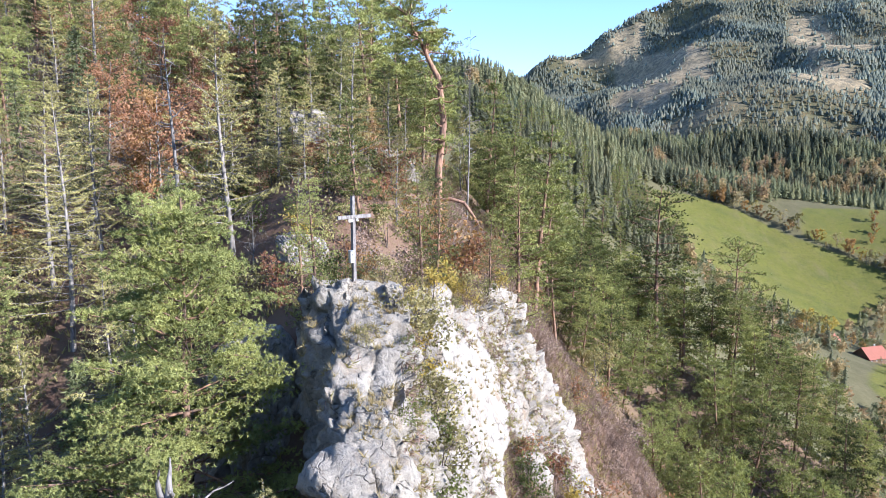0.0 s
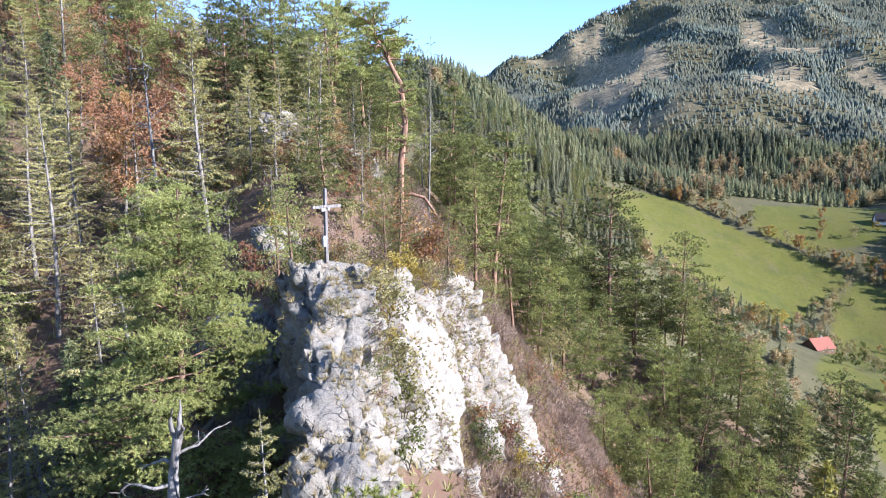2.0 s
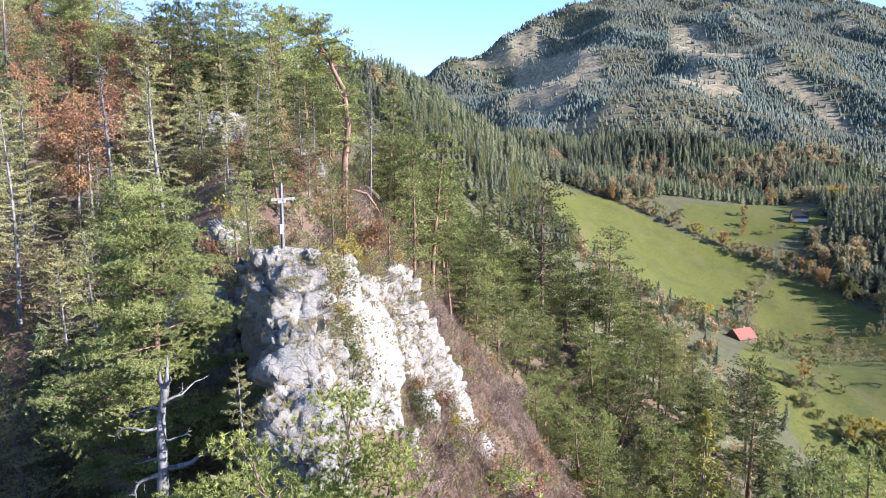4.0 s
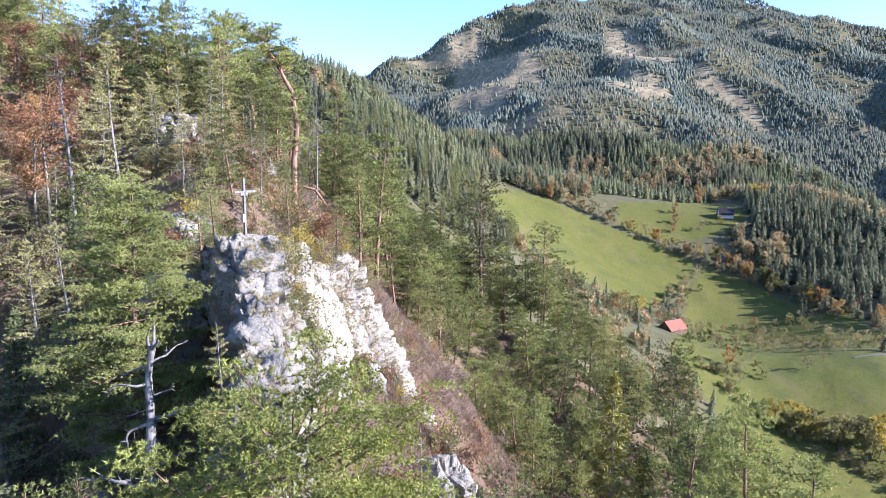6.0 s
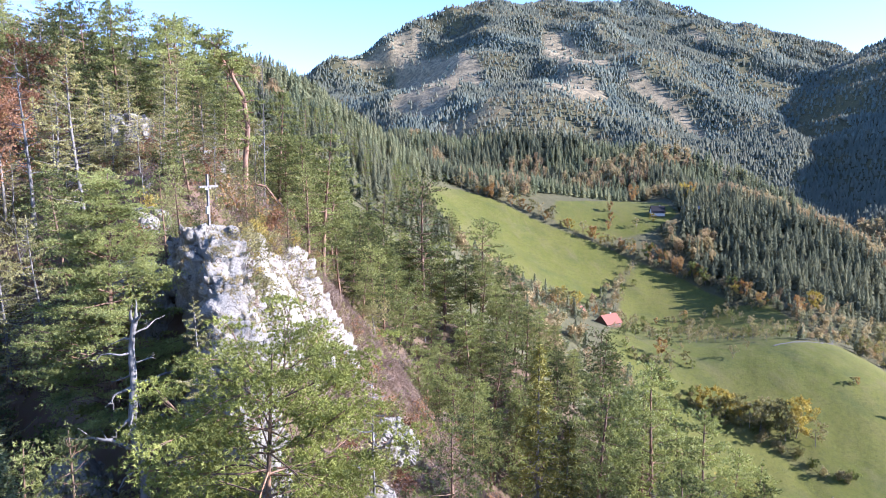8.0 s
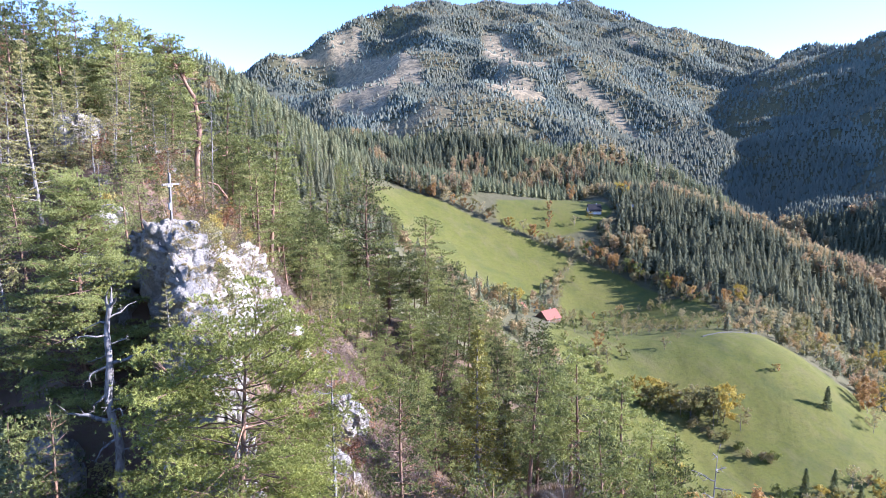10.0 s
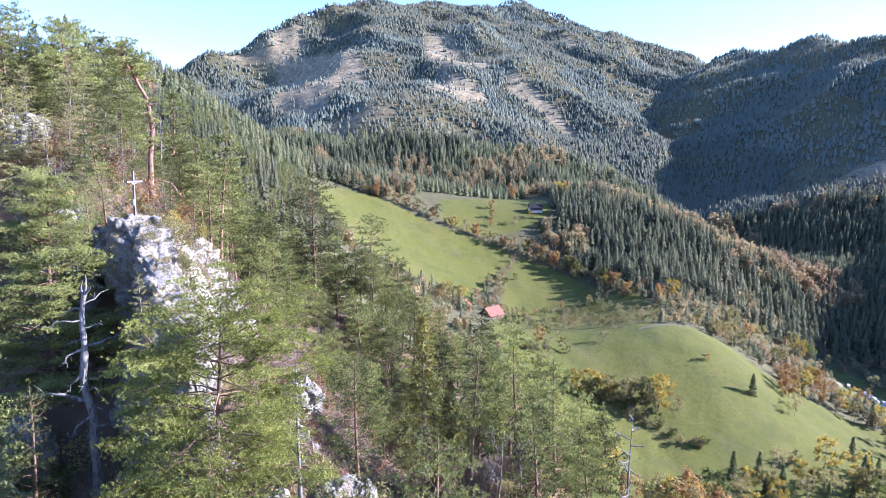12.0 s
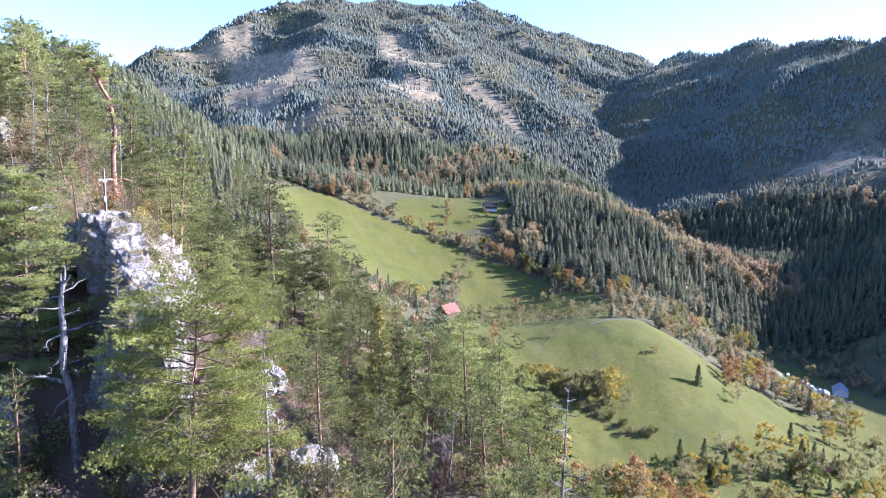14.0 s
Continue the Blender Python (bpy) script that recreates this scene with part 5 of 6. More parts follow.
thicket(401, "dead", "bare reddish-brown bushes covering the slope", 70, (9, 34, -8, 50))
thicket(411, "rust", "rust-leaved bushes on the slope and under the trees", 60, (-30, 34, 0, 60))
thicket(421, "sere", "yellow-olive bushes under the trees", 110, (-36, 26, 10, 74))
thicket(431, "green", "green bushes under the trees", 60, (-36, 20, 8, 70))
thicket(451, "green", "low green bushes in the shade below the crag", 36, (-40, -9, -20, 16))
thicket(461, "sere", "low olive bushes on the shaded hillside", 40, (-40, -9, 8, 32))
thicket(441, "orange", "orange-leaved bushes under the trees", 26, (-34, 18, 24, 74))
for _ in range(38):
    x, y = rng.uniform(2, 40), rng.uniform(-44, -8)
    if near_line(np.array([x]), np.array([y]), WAY)[0] > 4:
        bush(int(rng.choice([1, 2, 3, 4], p=[0.4, 0.25, 0.25, 0.1])), x, y, rng.uniform(0.6, 1.4))

# growth hanging over the edge of the crag
for _ in range(30):
    by = rng.uniform(1.0, 22.0)
    xl, xr, zt = (float(v) for v in rock_crest(by))
    bush(int(rng.choice([1, 4, 2, 3], p=[0.45, 0.2, 0.25, 0.1])), xr + rng.uniform(-1.2, 0.5), by, rng.uniform(0.3, 0.65), zt - rng.uniform(0.2, 0.9))
# small growth in the cleft and on the ledges
for bx, by, bz, k, s in [(2.0, -1.2, -2.2, 1, 0.9), (2.4, -1.6, -3.6, 4, 0.8), (2.6, -1.0, -3.0, 1, 0.9), (2.8, -1.8, -5.6, 1, 1.0), (3.0, -2.4, -7.4, 1, 1.1), (3.2, -2.8, -9.0, 3, 1.0), (2.5, -2.2, -4.8, 1, 0.8), (2.6, -2.8, -6.2, 3, 0.8), (2.2, -0.4, -1.4, 4, 0.5), (3.0, 0.6, -2.4, 1, 0.7), (3.4, 2.5, -1.6, 4, 0.7), (0.4, -3.6, -1.8, 1, 0.4), (1.6, -6.5, -3.4, 3, 0.4), (-0.9, 0.6, -0.5, 3, 0.6), (4.6, 8.4, -2.6, 4, 0.8), (6.6, 12.5, -4.0, 1, 0.9)]:
    bush(k, bx, by, s, bz)
for bx, by, bz, s in [(3.0, 3.6, -1.2, 0.42), (4.0, 6.2, -2.0, 0.5), (1.9, -2.9, -5.0, 0.3), (-1.6, 2.6, -1.0, 0.42), (9.2, 17.6, -4.2, 0.45)]:
    place(SLIM[0], bx, by, s, bx * 90, z=bz)
# young growth low on the slope before the crag
for bx, by, k, s in [(3.5, -22, 3, 1.5), (6.2, -20.6, 1, 1.4), (8.4, -20.4, 1, 1.5), (9.6, -19.6, 3, 1.3), (5.0, -25, 1, 1.6), (1.5, -24, 3, 1.6), (-2.5, -25, 1, 1.5), (7.5, -27, 2, 1.6), (11.5, -24, 1, 1.5), (-4.5, -22.5, 3, 1.6), (-1.0, -28, 1, 1.7), (3.0, -30, 3, 1.6), (-7, -8, 3, 1.3), (-5.6, -6.6, 1, 1.2), (-3.2, -11.6, 3, 1.3), (-1.2, -15.2, 1, 1.3), (2, -17.6, 3, 1.3), (-8, -10.2, 1, 1.4), (-4, -13.4, 3, 1.4), (0.4, -17.2, 1, 1.3), (4.6, -17.2, 1, 1.3), (-6.6, -11.8, 2, 1.3), (-2.2, -17.4, 2, 1.4), (-9.5, -6.5, 3, 1.4)]:
    bush(k, bx, by, s)
for bx, by, s in [(4.6, -21.2, 0.5), (7.0, -22.4, 0.55), (2.2, -26.6, 0.6), (-3.6, -26.5, 0.6), (9.8, -22.2, 0.5), (-6.4, -21.0, 0.55), (5.6, -29.0, 0.6), (-0.4, -23.0, 0.45)]:
    place(SLIM[int(bx * 10) % 2], bx, by, s, bx * 70)
# bushes at the foot of the wall
for _ in range(96):
    y = rng.uniform(-14, 30)
    x = float(rock_crest(y)[1]) + rng.uniform(4.0, 12.5)
    bush(int(rng.choice([0, 1, 2, 3, 4], p=[0.22, 0.2, 0.44, 0.06, 0.08])), x, y, rng.uniform(0.6, 1.2))
# thicket on the shoulder between the cross and the crooked pine
for _ in range(75):
    x, y = rng.uniform(-11, 9), rng.uniform(5, 40)
    xl, xr, zt = rock_crest(y)
    if x > xr - 0.5 and y < 29:
        continue
    z = max(height(x, y), float(zt) - 0.3 if xl < x < xr and y < 12 else -99)
    if rng.uniform() < 0.2 and abs(x) > 2:
        place(SLIM[int(rng.integers(2))], x, y, rng.uniform(0.2, 0.45), rng.uniform(0, 360), z=z - 0.1)
    else:
        bush(int(rng.choice([0, 1, 2, 3, 4, 5], p=[0.2, 0.3, 0.15, 0.2, 0.05, 0.1])), x, y, rng.uniform(0.5, 1.3), z)


def ground_cover(name, n, box, blades, length, width, leaf, seed, label, cut=-0.2, up=0.8, spread=0.5):
    """Blades of grass or thin stalks over a stretch of slope."""
    rng = np.random.default_rng(seed)
    x, y = rng.uniform(box[0], box[1], n), rng.uniform(box[2], box[3], n)
    keep = fbm(x / 5, y / 5, 3, seed) > cut
    x, y = x[keep], y[keep]
    sh = Shape()
    sh.blades(np.stack([x, y, land(x, y) - 0.03], 1), np.tile([0, 0, up], (len(x), 1)), blades, length, width, rng, spread)
    me = sh.mesh(name)
    me.materials.append(MAT[leaf])
    return tagged(new(name, me), label, "undergrowth", kind="stuff")


ground_cover("dry_grass", 22000, (3, 44, -20, 60), 4, 0.55, 0.05, "straw", 301, "dry straw-coloured grass on the steep slope")
ground_cover("brushwood", 36000, (7, 42, -12, 56), 4, 0.95, 0.028, "dead", 302, "tangled reddish-brown brushwood on the slope", -0.4, 0.6, 0.7)
ground_cover("red_brush", 22000, (6, 30, -14, 42), 6, 0.85, 0.018, "dead", 304, "fine reddish-brown twigs and dry stalks on the slope", -0.35, 0.6, 0.6)
ground_cover("forest_herbs", 22000, (-40, 40, -44, 60), 4, 0.6, 0.07, "sere", 303, "olive and yellow herbs under the trees", 0.0)


def ledge_grass():
    """Tufts on the ledges and in the cleft of the crag."""
    rng = np.random.default_rng(8)
    dg = bpy.context.evaluated_depsgraph_get()
    spots, norms = [], []
    for _ in range(9000):
        x, y = rng.uniform(-2, 13), rng.uniform(-13, 24)
        hit, at, nor, _, ob, _ = scene.ray_cast(dg, Vector((x, y, 2.5)), Vector((0, 0, -1)))
        if hit and ob.parent and ob.parent.name == "rock_outcrop" and nor.z > 0.42 and noise.noise(at * 0.6) > -0.12:
            spots.append(at[:])
            norms.append((nor.x * 0.5, nor.y * 0.5, 0.7))
    sh = Shape()
    sh.blades(spots, norms, 14, 0.30, 0.013, rng, 0.5)
    me = sh.mesh("ledge_grass")
    me.materials.append(MAT["straw"])
    return tagged(new("ledge_grass", me), "tufts of dry grass on the rock ledges", "grass", kind="stuff")


def wall_growth():
    """Brown stalks and herbs hanging in streaks on the rock wall."""
    rng = np.random.default_rng(18)
    dg = bpy.context.evaluated_depsgraph_get()
    spots, norms = [], []
    for _ in range(4200):
        y, z = rng.uniform(-8, 24), rng.uniform(-19, -1)
        hit, at, nor, _, ob, _ = scene.ray_cast(dg, Vector((24, y - 8, z + 3)), Vector((-0.9, 0.35, -0.15)))
        if hit and ob.parent and ob.parent.name == "rock_outcrop" and noise.noise(Vector((at.x * 0.45, at.y * 0.45, at.z * 0.16))) > (0.34 if at.y > 1 and at.y + 1.5 * (-4 - at.z) < 16 else -0.08):
            for _ in range(3):
                spots.append((at.x + rng.normal(0, 0.15), at.y + rng.normal(0, 0.15), at.z + rng.normal(0, 0.2)))
                norms.append((nor.x * 0.7, nor.y * 0.7, 0.25))
    for name, pick, leaf, label in (("wall_herbs", 0, "sere", "olive herbs growing in streaks on the rock wall"), ("wall_stalks", 1, "dead", "brown dry stalks hanging on the rock wall")):
        sh = Shape()
        sh.blades(spots[pick::2], norms[pick::2], 8, 0.30, 0.022, rng, 0.6)
        me = sh.mesh(name)
        me.materials.append(MAT[leaf])
        tagged(new(name, me), label, "undergrowth", kind="stuff")


bpy.context.view_layer.update()
ledge_grass()
wall_growth()


# ---- the valley: houses, hedges, orchard ----
MAT["red_tile"] = plain("red_roof_tiles", (0.27, 0.10, 0.065), 0.8, scale=0.6, amount=0.35)
MAT["dark_roof"] = plain("dark_roof_tiles", (0.022, 0.021, 0.022), 0.9, scale=0.6)
MAT["metal_roof"] = plain("pale_sheet_roof", (0.24, 0.25, 0.27), 0.5, 0.0, 0.5)
MAT["plaster"] = plain("white_plaster", (0.58, 0.565, 0.53), 0.85, scale=0.5)
MAT["timber"] = plain("brown_timber", (0.15, 0.095, 0.06), 0.85, scale=0.8, amount=0.4)
MAT["glass"] = plain("window_glass", (0.03, 0.035, 0.04), 0.1)
MAT["rubber"] = plain("tyre_rubber", (0.03, 0.03, 0.03), 0.8)
MAT["white_paint"] = plain("white_paint", (0.75, 0.75, 0.74), 0.35)
MAT["blue_paint"] = plain("dark_blue_paint", (0.03, 0.05, 0.12), 0.3)
MAT["silver_paint"] = plain("silver_paint", (0.45, 0.46, 0.48), 0.3, 0.5)


def gable_house(name, label, x, y, turn, length, width, wall_h, roof_h, wall_mat, roof_mat, over=0.7, windows=4, chimney=True, sink=1.5):
    ob = empty(name, label, "house")
    bm = bmesh.new()
    hl, hw = length / 2, width / 2
    v = [bm.verts.new(p) for p in ((-hl, -hw, -sink), (hl, -hw, -sink), (hl, hw, -sink), (-hl, hw, -sink), (-hl, -hw, wall_h), (hl, -hw, wall_h), (hl, hw, wall_h), (-hl, hw, wall_h), (-hl, 0, wall_h + roof_h), (hl, 0, wall_h + roof_h))]
    for f in ((0, 1, 5, 4), (2, 3, 7, 6), (1, 2, 6, 9, 5), (3, 0, 4, 8, 7), (0, 3, 2, 1)):
        bm.faces.new([v[i] for i in f])
    part("wall", bm, wall_mat, ob)
    bm = bmesh.new()
    sl = roof_h / hw
    for s in (-1, 1):
        e = hw + over
        a = [(-hl - over, 0, wall_h + roof_h + 0.12), (hl + over, 0, wall_h + roof_h + 0.12), (hl + over, s * e, wall_h - over * sl + 0.12), (-hl - over, s * e, wall_h - over * sl + 0.12)]
        top = [bm.verts.new((p[0], p[1], p[2] + 0.16)) for p in a]
        low = [bm.verts.new(p) for p in a]
        bm.faces.new(top)
        bm.faces.new(low[::-1])
        for i in range(4):
            bm.faces.new((top[i], low[i], low[(i + 1) % 4], top[(i + 1) % 4]))
    bmesh.ops.recalc_face_normals(bm, faces=bm.faces)
    roof = part("roof", bm, roof_mat, ob)
    if chimney:
        box_part("chimney", roof, "plaster", length * 0.18, 0.6, wall_h + roof_h + 0.3, 0.7, 0.7, 1.6, 0.03)
    for s in (-1, 1):
        for k in range(windows):
            wx = -hl + length * (k + 0.5) / windows
            wnd = box_part("window", ob, "white_paint", wx, s * (hw + 0.02), wall_h * 0.58, 1.15, 0.10, 1.35, 0.02)
            box_part("pane", wnd, "glass", wx, s * (hw + 0.07), wall_h * 0.58, 0.95, 0.04, 1.12, 0.01)
    box_part("door", ob, "timber", hl + 0.03, hw * 0.3, 1.05, 0.10, 1.1, 2.1, 0.02)
    wnd = box_part("window", ob, "white_paint", hl + 0.02, -hw * 0.3, wall_h * 0.95, 0.10, 1.2, 1.3, 0.02)
    box_part("pane", wnd, "glass", hl + 0.07, -hw * 0.3, wall_h * 0.95, 0.04, 1.0, 1.1, 0.01)
    ob.matrix_basis = pose(x, y, height(x, y), 0, 0, turn)
    return ob


gable_house("farmhouse", "farmhouse with a red tiled roof among orchard trees", 313, 321, 8, 15, 12, 2.6, 5.4, "timber", "red_tile")
gable_house("barn", "barn with a faded red tiled roof beside the farmhouse", 297, 334, 40, 9, 7, 2.8, 3.4, "timber", "red_tile", chimney=False, windows=2)
gable_house("white_house", "white house with a steep dark roof on the upper meadow", 492, 459, -30, 13, 10, 2.7, 6.0, "plaster", "dark_roof")
gable_house("shed", "long shed with a pale sheet-metal roof", 526, 447, -40, 18, 9, 3.0, 2.2, "timber", "metal_roof", chimney=False, windows=3)
gable_house("guest_house", "white house with a grey roof beside the parking place", 552, 118, 22, 14, 10, 4.2, 3.8, "plaster", "metal_roof")
gable_house("hut", "low hut with a pale roof beside the guest house", 527, 121, 20, 9, 6, 2.6, 1.6, "timber", "metal_roof", chimney=False, windows=2)
gable_house("brown_hut", "small brown hut at the foot of the meadow", 372, 62, 30, 9, 7, 2.8, 2.2, "timber", "red_tile", chimney=False, windows=2)


def rounded_box(name, parent, material, c, s, bevel, label=""):
    return box_part(name, parent, material, *c, *s, bevel, label)


def wheel(parent, x, y, z, r):
    bm = bmesh.new()
    bmesh.ops.create_cone(bm, cap_ends=True, segments=16, radius1=r, radius2=r, depth=0.2, matrix=Matrix.Translation((x, y, z)) @ Matrix.Rotation(radians(90), 4, "X"))
    t = part("wheel", bm, "rubber", parent)
    bm = bmesh.new()
    bmesh.ops.create_cone(bm, cap_ends=True, segments=12, radius1=r * 0.6, radius2=r * 0.6, depth=0.22, matrix=Matrix.Translation((x, y, z)) @ Matrix.Rotation(radians(90), 4, "X"))
    part("rim", bm, "silver_paint", t)


def caravan():
    ob = empty("caravan", "white caravan parked on the gravel by the lawn", "caravan", "caravans on the camp site")
    rounded_box("body", ob, "white_paint", (0, 0, 1.5), (5.6, 2.2, 2.0), 0.3)
    for s in (-1, 1):
        rounded_box("window", ob, "glass", (-0.8, s * 1.1, 1.75), (1.6, 0.06, 0.7), 0.02)
        wheel(ob, 0.1, s * 0.95, 0.33, 0.33)
    rounded_box("drawbar", ob, "iron", (3.2, 0, 0.45), (1.2, 0.12, 0.12), 0.02)
    return ob


def car(material, label):
    ob = empty("car", label, "car")
    rounded_box("body", ob, material, (0, 0, 0.65), (4.3, 1.75, 0.7), 0.2)
    rounded_box("cabin", ob, "glass", (-0.2, 0, 1.2), (2.3, 1.55, 0.55), 0.22)
    rounded_box("roof", ob, material, (-0.25, 0, 1.46), (1.7, 1.4, 0.08), 0.03)
    for sx in (-1.3, 1.35):
        for s in (-1, 1):
            wheel(ob, sx, s * 0.82, 0.32, 0.32)
    return ob


def park(ob, x, y, turn):
    e = 1.5
    gx, gy = (height(x + e, y) - height(x - e, y)) / (2 * e), (height(x, y + e) - height(x, y - e)) / (2 * e)
    n = Vector((-gx, -gy, 1)).normalized()
    m = Matrix.Translation((x, y, height(x, y) + 0.05)) @ Vector((0, 0, 1)).rotation_difference(n).to_matrix().to_4x4() @ pose(0, 0, 0, 0, 0, turn)
    if ob.name not in USED:
        USED.add(ob.name)
        ob.matrix_basis = m
        return ob
    return copy_thing(ob, m)


van = caravan()
for cx, cy, ct in [(556, 160, 20), (552, 154, 15), (553, 146, 25), (548, 141, 10), (543, 136, 30), (539, 128, 20), (534, 132, 60)]:
    park(van, cx, cy, ct)
c1, c2, c3 = car("blue_paint", "dark blue car parked by the caravans"), car("silver_paint", "silver car parked by the guest house"), car("white_paint", "white car parked on the gravel")
for ob, cx, cy, ct in [(c1, 546, 147, 40), (c2, 529, 112, 70), (c3, 534, 104, 20), (c2, 541, 130, 10), (c1, 526, 108, 40)]:
    park(ob, cx, cy, ct)

VALE = [broadleaf(221 + k, 9.0, 3.5, 11, n, m, "grey_bark", 0.5, l, nm, 0.15, 1, 3, 0) for k, (n, m, l, nm) in enumerate([
    (560, "yellow", "tree in bright yellow leaves beside the meadow", "autumn_tree"), (560, "orange", "tree in orange leaves beside the meadow", "autumn_tree"), (560, "sere", "olive-yellow tree in the hedge", "autumn_tree"),
    (430, "green", "green leafy tree in the valley", "autumn_tree"), (230, "tan", "nearly bare tan tree in the orchard", "orchard_tree"), (360, "orange", "orange-brown tree in the hedge", "autumn_tree")])]
VALE_SPRUCE = conifer(231, 12.0, 2.6, 0.03, 60, 9, 4, "spruce", label="single dark spruce standing on the meadow", size=0.9, wide=0.16, fine=False)
HEDGE = [broadleaf(235 + k, 3.2, 1.9, 5, 230, m, "brown_bark", 0.42, l, "hedge_bush", 0.05, 3, 3, 0) for k, (m, l) in enumerate([("sere", "olive hedge bush along the meadow"), ("green", "green hedge bush along the meadow"), ("tan", "tan hedge bush along the meadow")])]


def vale(k, x, y, tall, turn=None):
    ob = VALE_SPRUCE if k < 0 else VALE[k]
    tall *= 1.0 if k < 0 else 1.3
    return place(ob, x, y, tall / (12.0 if k < 0 else 9.0), (x * 37 + y * 53) % 360 if turn is None else turn)


for k, x, y, h in [(0, 283, 322, 13), (2, 275, 318, 12), (0, 287, 345, 12), (2, 256, 304, 12), (1, 262, 316, 11), (-1, 306, 337, 12), (1, 274, 229, 9), (0, 466, 265, 14), (1, 452, 268, 13), (0, 296, 157, 15), (2, 284, 168, 12),
                   (2, 276, 176, 12), (3, 268, 183, 9), (4, 300, 149, 11), (-1, 358, 136, 13), (2, 350, 163, 4), (1, 353, 163, 4), (-1, 374, 86, 14), (-1, 356, 73, 15), (2, 468, 214, 13), (2, 478, 220, 12), (1, 400, 134, 14), (1, 410, 140, 15), (0, 428, 138, 13), (1, 442, 134, 13), (0, 457, 126, 11),
                   (2, 452, 115, 10), (0, 461, 104, 12), (2, 440, 90, 12), (0, 420, 80, 12), (2, 432, 74, 10), (3, 566, 197, 13), (2, 556, 205, 13), (0, 548, 196, 14), (2, 498, 205, 12), (1, 488, 210, 11), (-1, 528, 168, 15), (2, 570, 146, 11), (4, 378, 120, 9), (4, 388, 124, 9), (4, 330, 96, 6), (1, 324, 96, 5),
                   (0, 478, 452, 7), (4, 458, 452, 8), (1, 440, 470, 8), (1, 452, 484, 9), (-1, 476, 436, 10), (2, 428, 192, 12), (2, 437, 186, 11), (2, 420, 200, 10), (-1, 287, 106, 14), (-1, 300, 100, 13), (-1, 296, 86, 15), (-1, 345, 68, 15), (4, 290, 172, 10), (0, 303, 160, 12), (2, 292, 166, 11), (0, 540, 470, 16), (1, 560, 480, 15), (1, 512, 520, 16), (1, 430, 462, 8)]:
    vale(k, x, y, h)
rng = np.random.default_rng(77)


def along(line, step, off):
    for (ax, ay), (bx, by) in zip(line, line[1:]):
        ln = math.hypot(bx - ax, by - ay)
        for i in range(max(1, int(ln / step))):
            t = (i + rng.uniform(0, 1)) * step / ln
            yield ax + (bx - ax) * t + rng.normal(0, off), ay + (by - ay) * t + rng.normal(0, off)


for x, y in along([(300, 540), (350, 510), (386, 474), (420, 440), (438, 420)], 5.5, 2.5):
    vale(int(rng.choice([1, 4, 5, 2, 0], p=[0.25, 0.4, 0.15, 0.15, 0.05])), x, y, rng.uniform(6, 12))
for x, y in along([(438, 420), (458, 390), (466, 340), (450, 292)], 6, 2.5):
    vale(int(rng.choice([1, 4, 5, 0, 3])), x, y, rng.uniform(8, 14))
for x, y in along([(425, 415), (392, 400), (350, 355), (318, 340)], 7, 4):
    vale(int(rng.choice([4, 4, 2, 3])), x, y, rng.uniform(4, 8))
for x, y in along([(253, 231), (256, 209), (263, 188), (276, 173), (280, 158), (289, 143), (297, 122)], 2.6, 3.0):
    place(HEDGE[int(rng.integers(3))], x, y, rng.uniform(0.7, 1.7), rng.uniform(0, 360))
for x, y in along([(318, 340), (360, 335), (410, 325), (440, 310), (455, 290)], 6, 5):
    vale(int(rng.choice([2, 3, 4, 4, 5])), x, y, rng.uniform(4, 8))
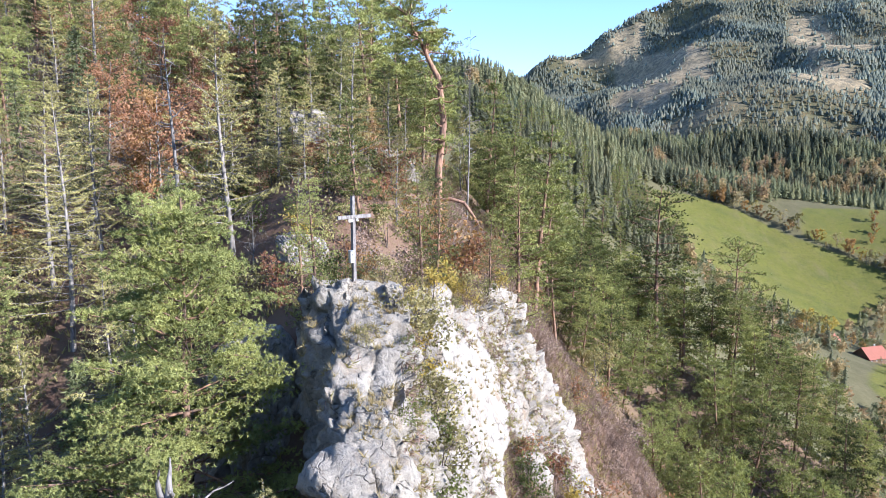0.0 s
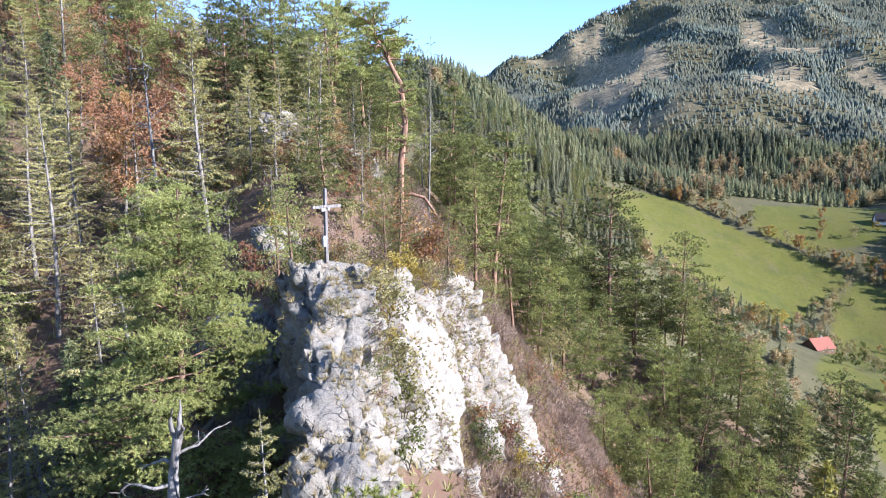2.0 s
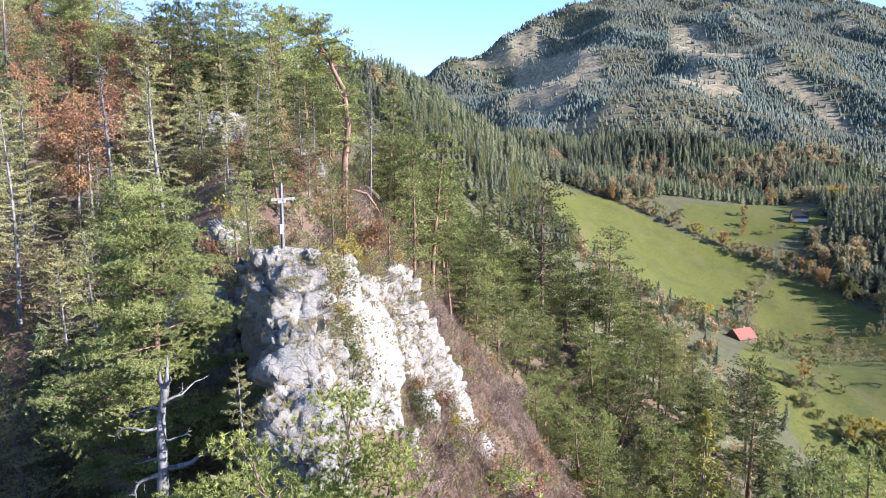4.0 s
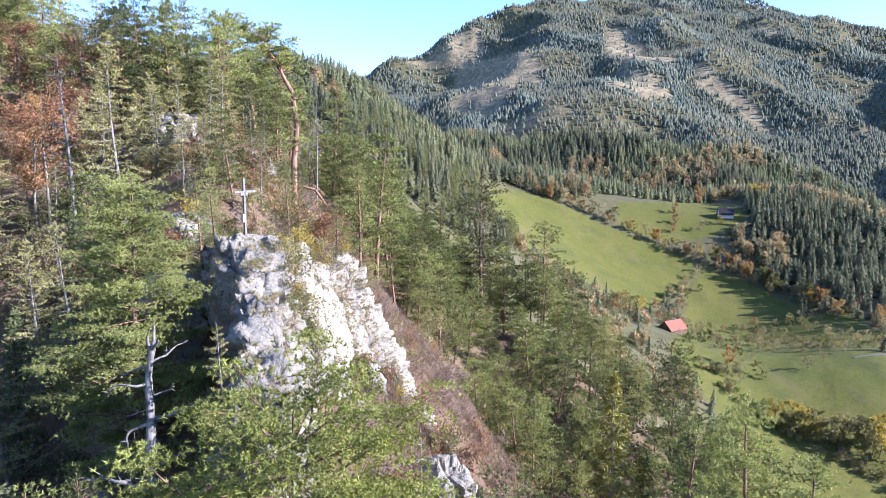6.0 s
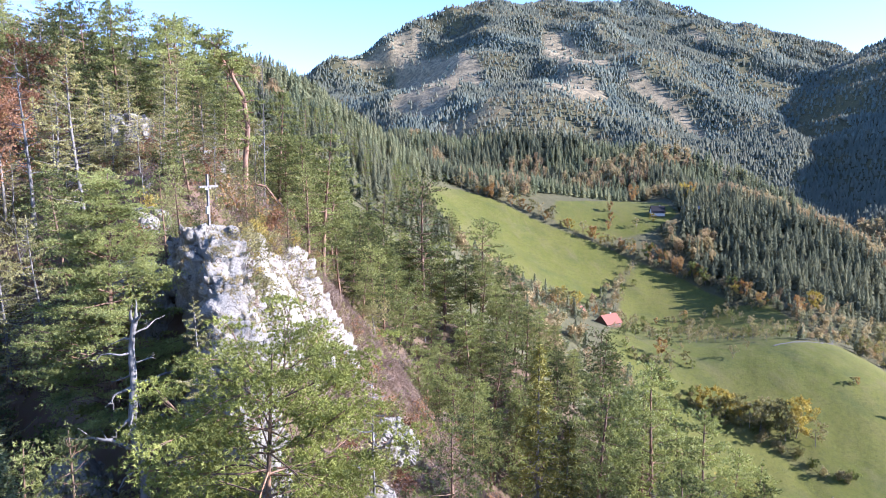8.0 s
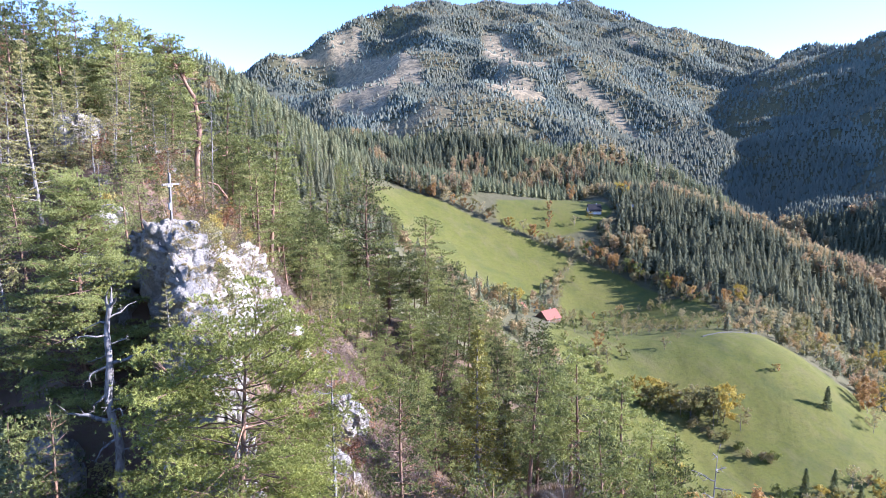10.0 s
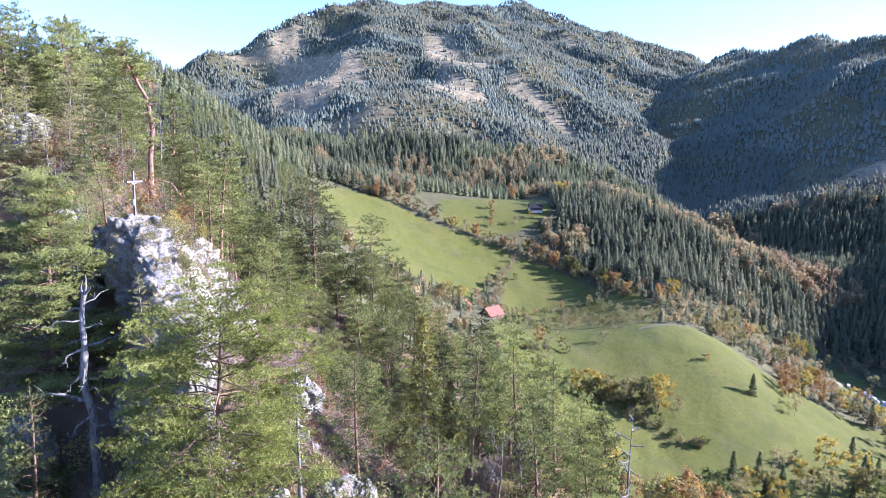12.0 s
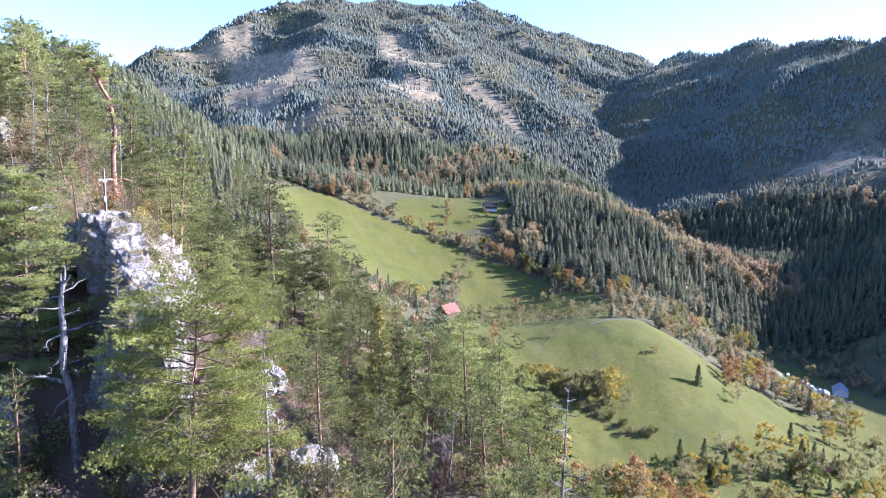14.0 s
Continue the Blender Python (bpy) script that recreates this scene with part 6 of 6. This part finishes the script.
for _ in range(140):
    x, y = rng.uniform(245, 430), rng.uniform(205, 320)
    if inside(np.array([x]), np.array([y]), FIELDS[4])[0]:
        vale(int(rng.choice([4, 4, 4, 2, 3])), x, y, rng.uniform(4, 7.5))
for x, y in along([(424, 214), (450, 190), (480, 165), (500, 130), (480, 100), (450, 70), (400, 40)], 8, 7):
    vale(int(rng.choice([1, 2, 2, 0, 4, 5])), x, y, rng.uniform(6, 13))
for x, y in along([(150, 60), (200, 40), (260, 50), (300, 40), (360, 50)], 3, 14):
    vale(int(rng.choice([-1, 2, 3, 0, 4, 5])), x, y, rng.uniform(8, 15))


for x, y in along([(205, 100), (235, 104), (262, 92), (300, 82), (345, 68), (400, 60)], 3.6, 7):
    vale(int(rng.choice([-1, -1, -1, 2, 2, 3, 0, 4])), x, y, rng.uniform(7, 12))
for x, y in along([(296, 157), (284, 168), (272, 180), (258, 186)], 3.0, 3.5):
    vale(int(rng.choice([2, 2, 4, 0])), x, y, rng.uniform(7, 12))


def road():
    """Gravel track with a low stone edge across the orchard."""
    line = [(345, 209), (381, 203), (410, 214), (432, 228)]
    bm = bmesh.new()
    rows = []
    for (ax, ay), (bx, by) in zip(line, line[1:]):
        d = Vector((bx - ax, by - ay)).normalized()
        for i in range(12):
            x, y = ax + (bx - ax) * i / 12, ay + (by - ay) * i / 12
            rows.append([bm.verts.new((x - d.y * w, y + d.x * w, height(x, y) + z)) for w, z in ((-0.9, -0.8), (-0.7, 0.15), (0.7, 0.15), (0.9, -0.8))])
    for a, b in zip(rows, rows[1:]):
        for k in range(3):
            bm.faces.new((a[k], b[k], b[k + 1], a[k + 1]))
    me = bpy.data.meshes.new("road")
    bm.to_mesh(me)
    bm.free()
    me.materials.append(MAT["gravel"])
    return tagged(new("road", me), "pale gravel track crossing the orchard meadow", "road", kind="structure")


MAT["gravel"] = plain("pale_gravel", (0.11, 0.105, 0.085), 0.95, scale=0.7)
road()

# whatever was drawn up but found no place goes
for ob in [o for o in scene.objects if o.parent is None and o.type == "EMPTY" and o.get("category") in ("tree", "dead tree", "shrub") and o.name not in USED and o.matrix_basis.translation.length < 0.01]:
    for o in (*ob.children_recursive, ob):
        bpy.data.objects.remove(o)
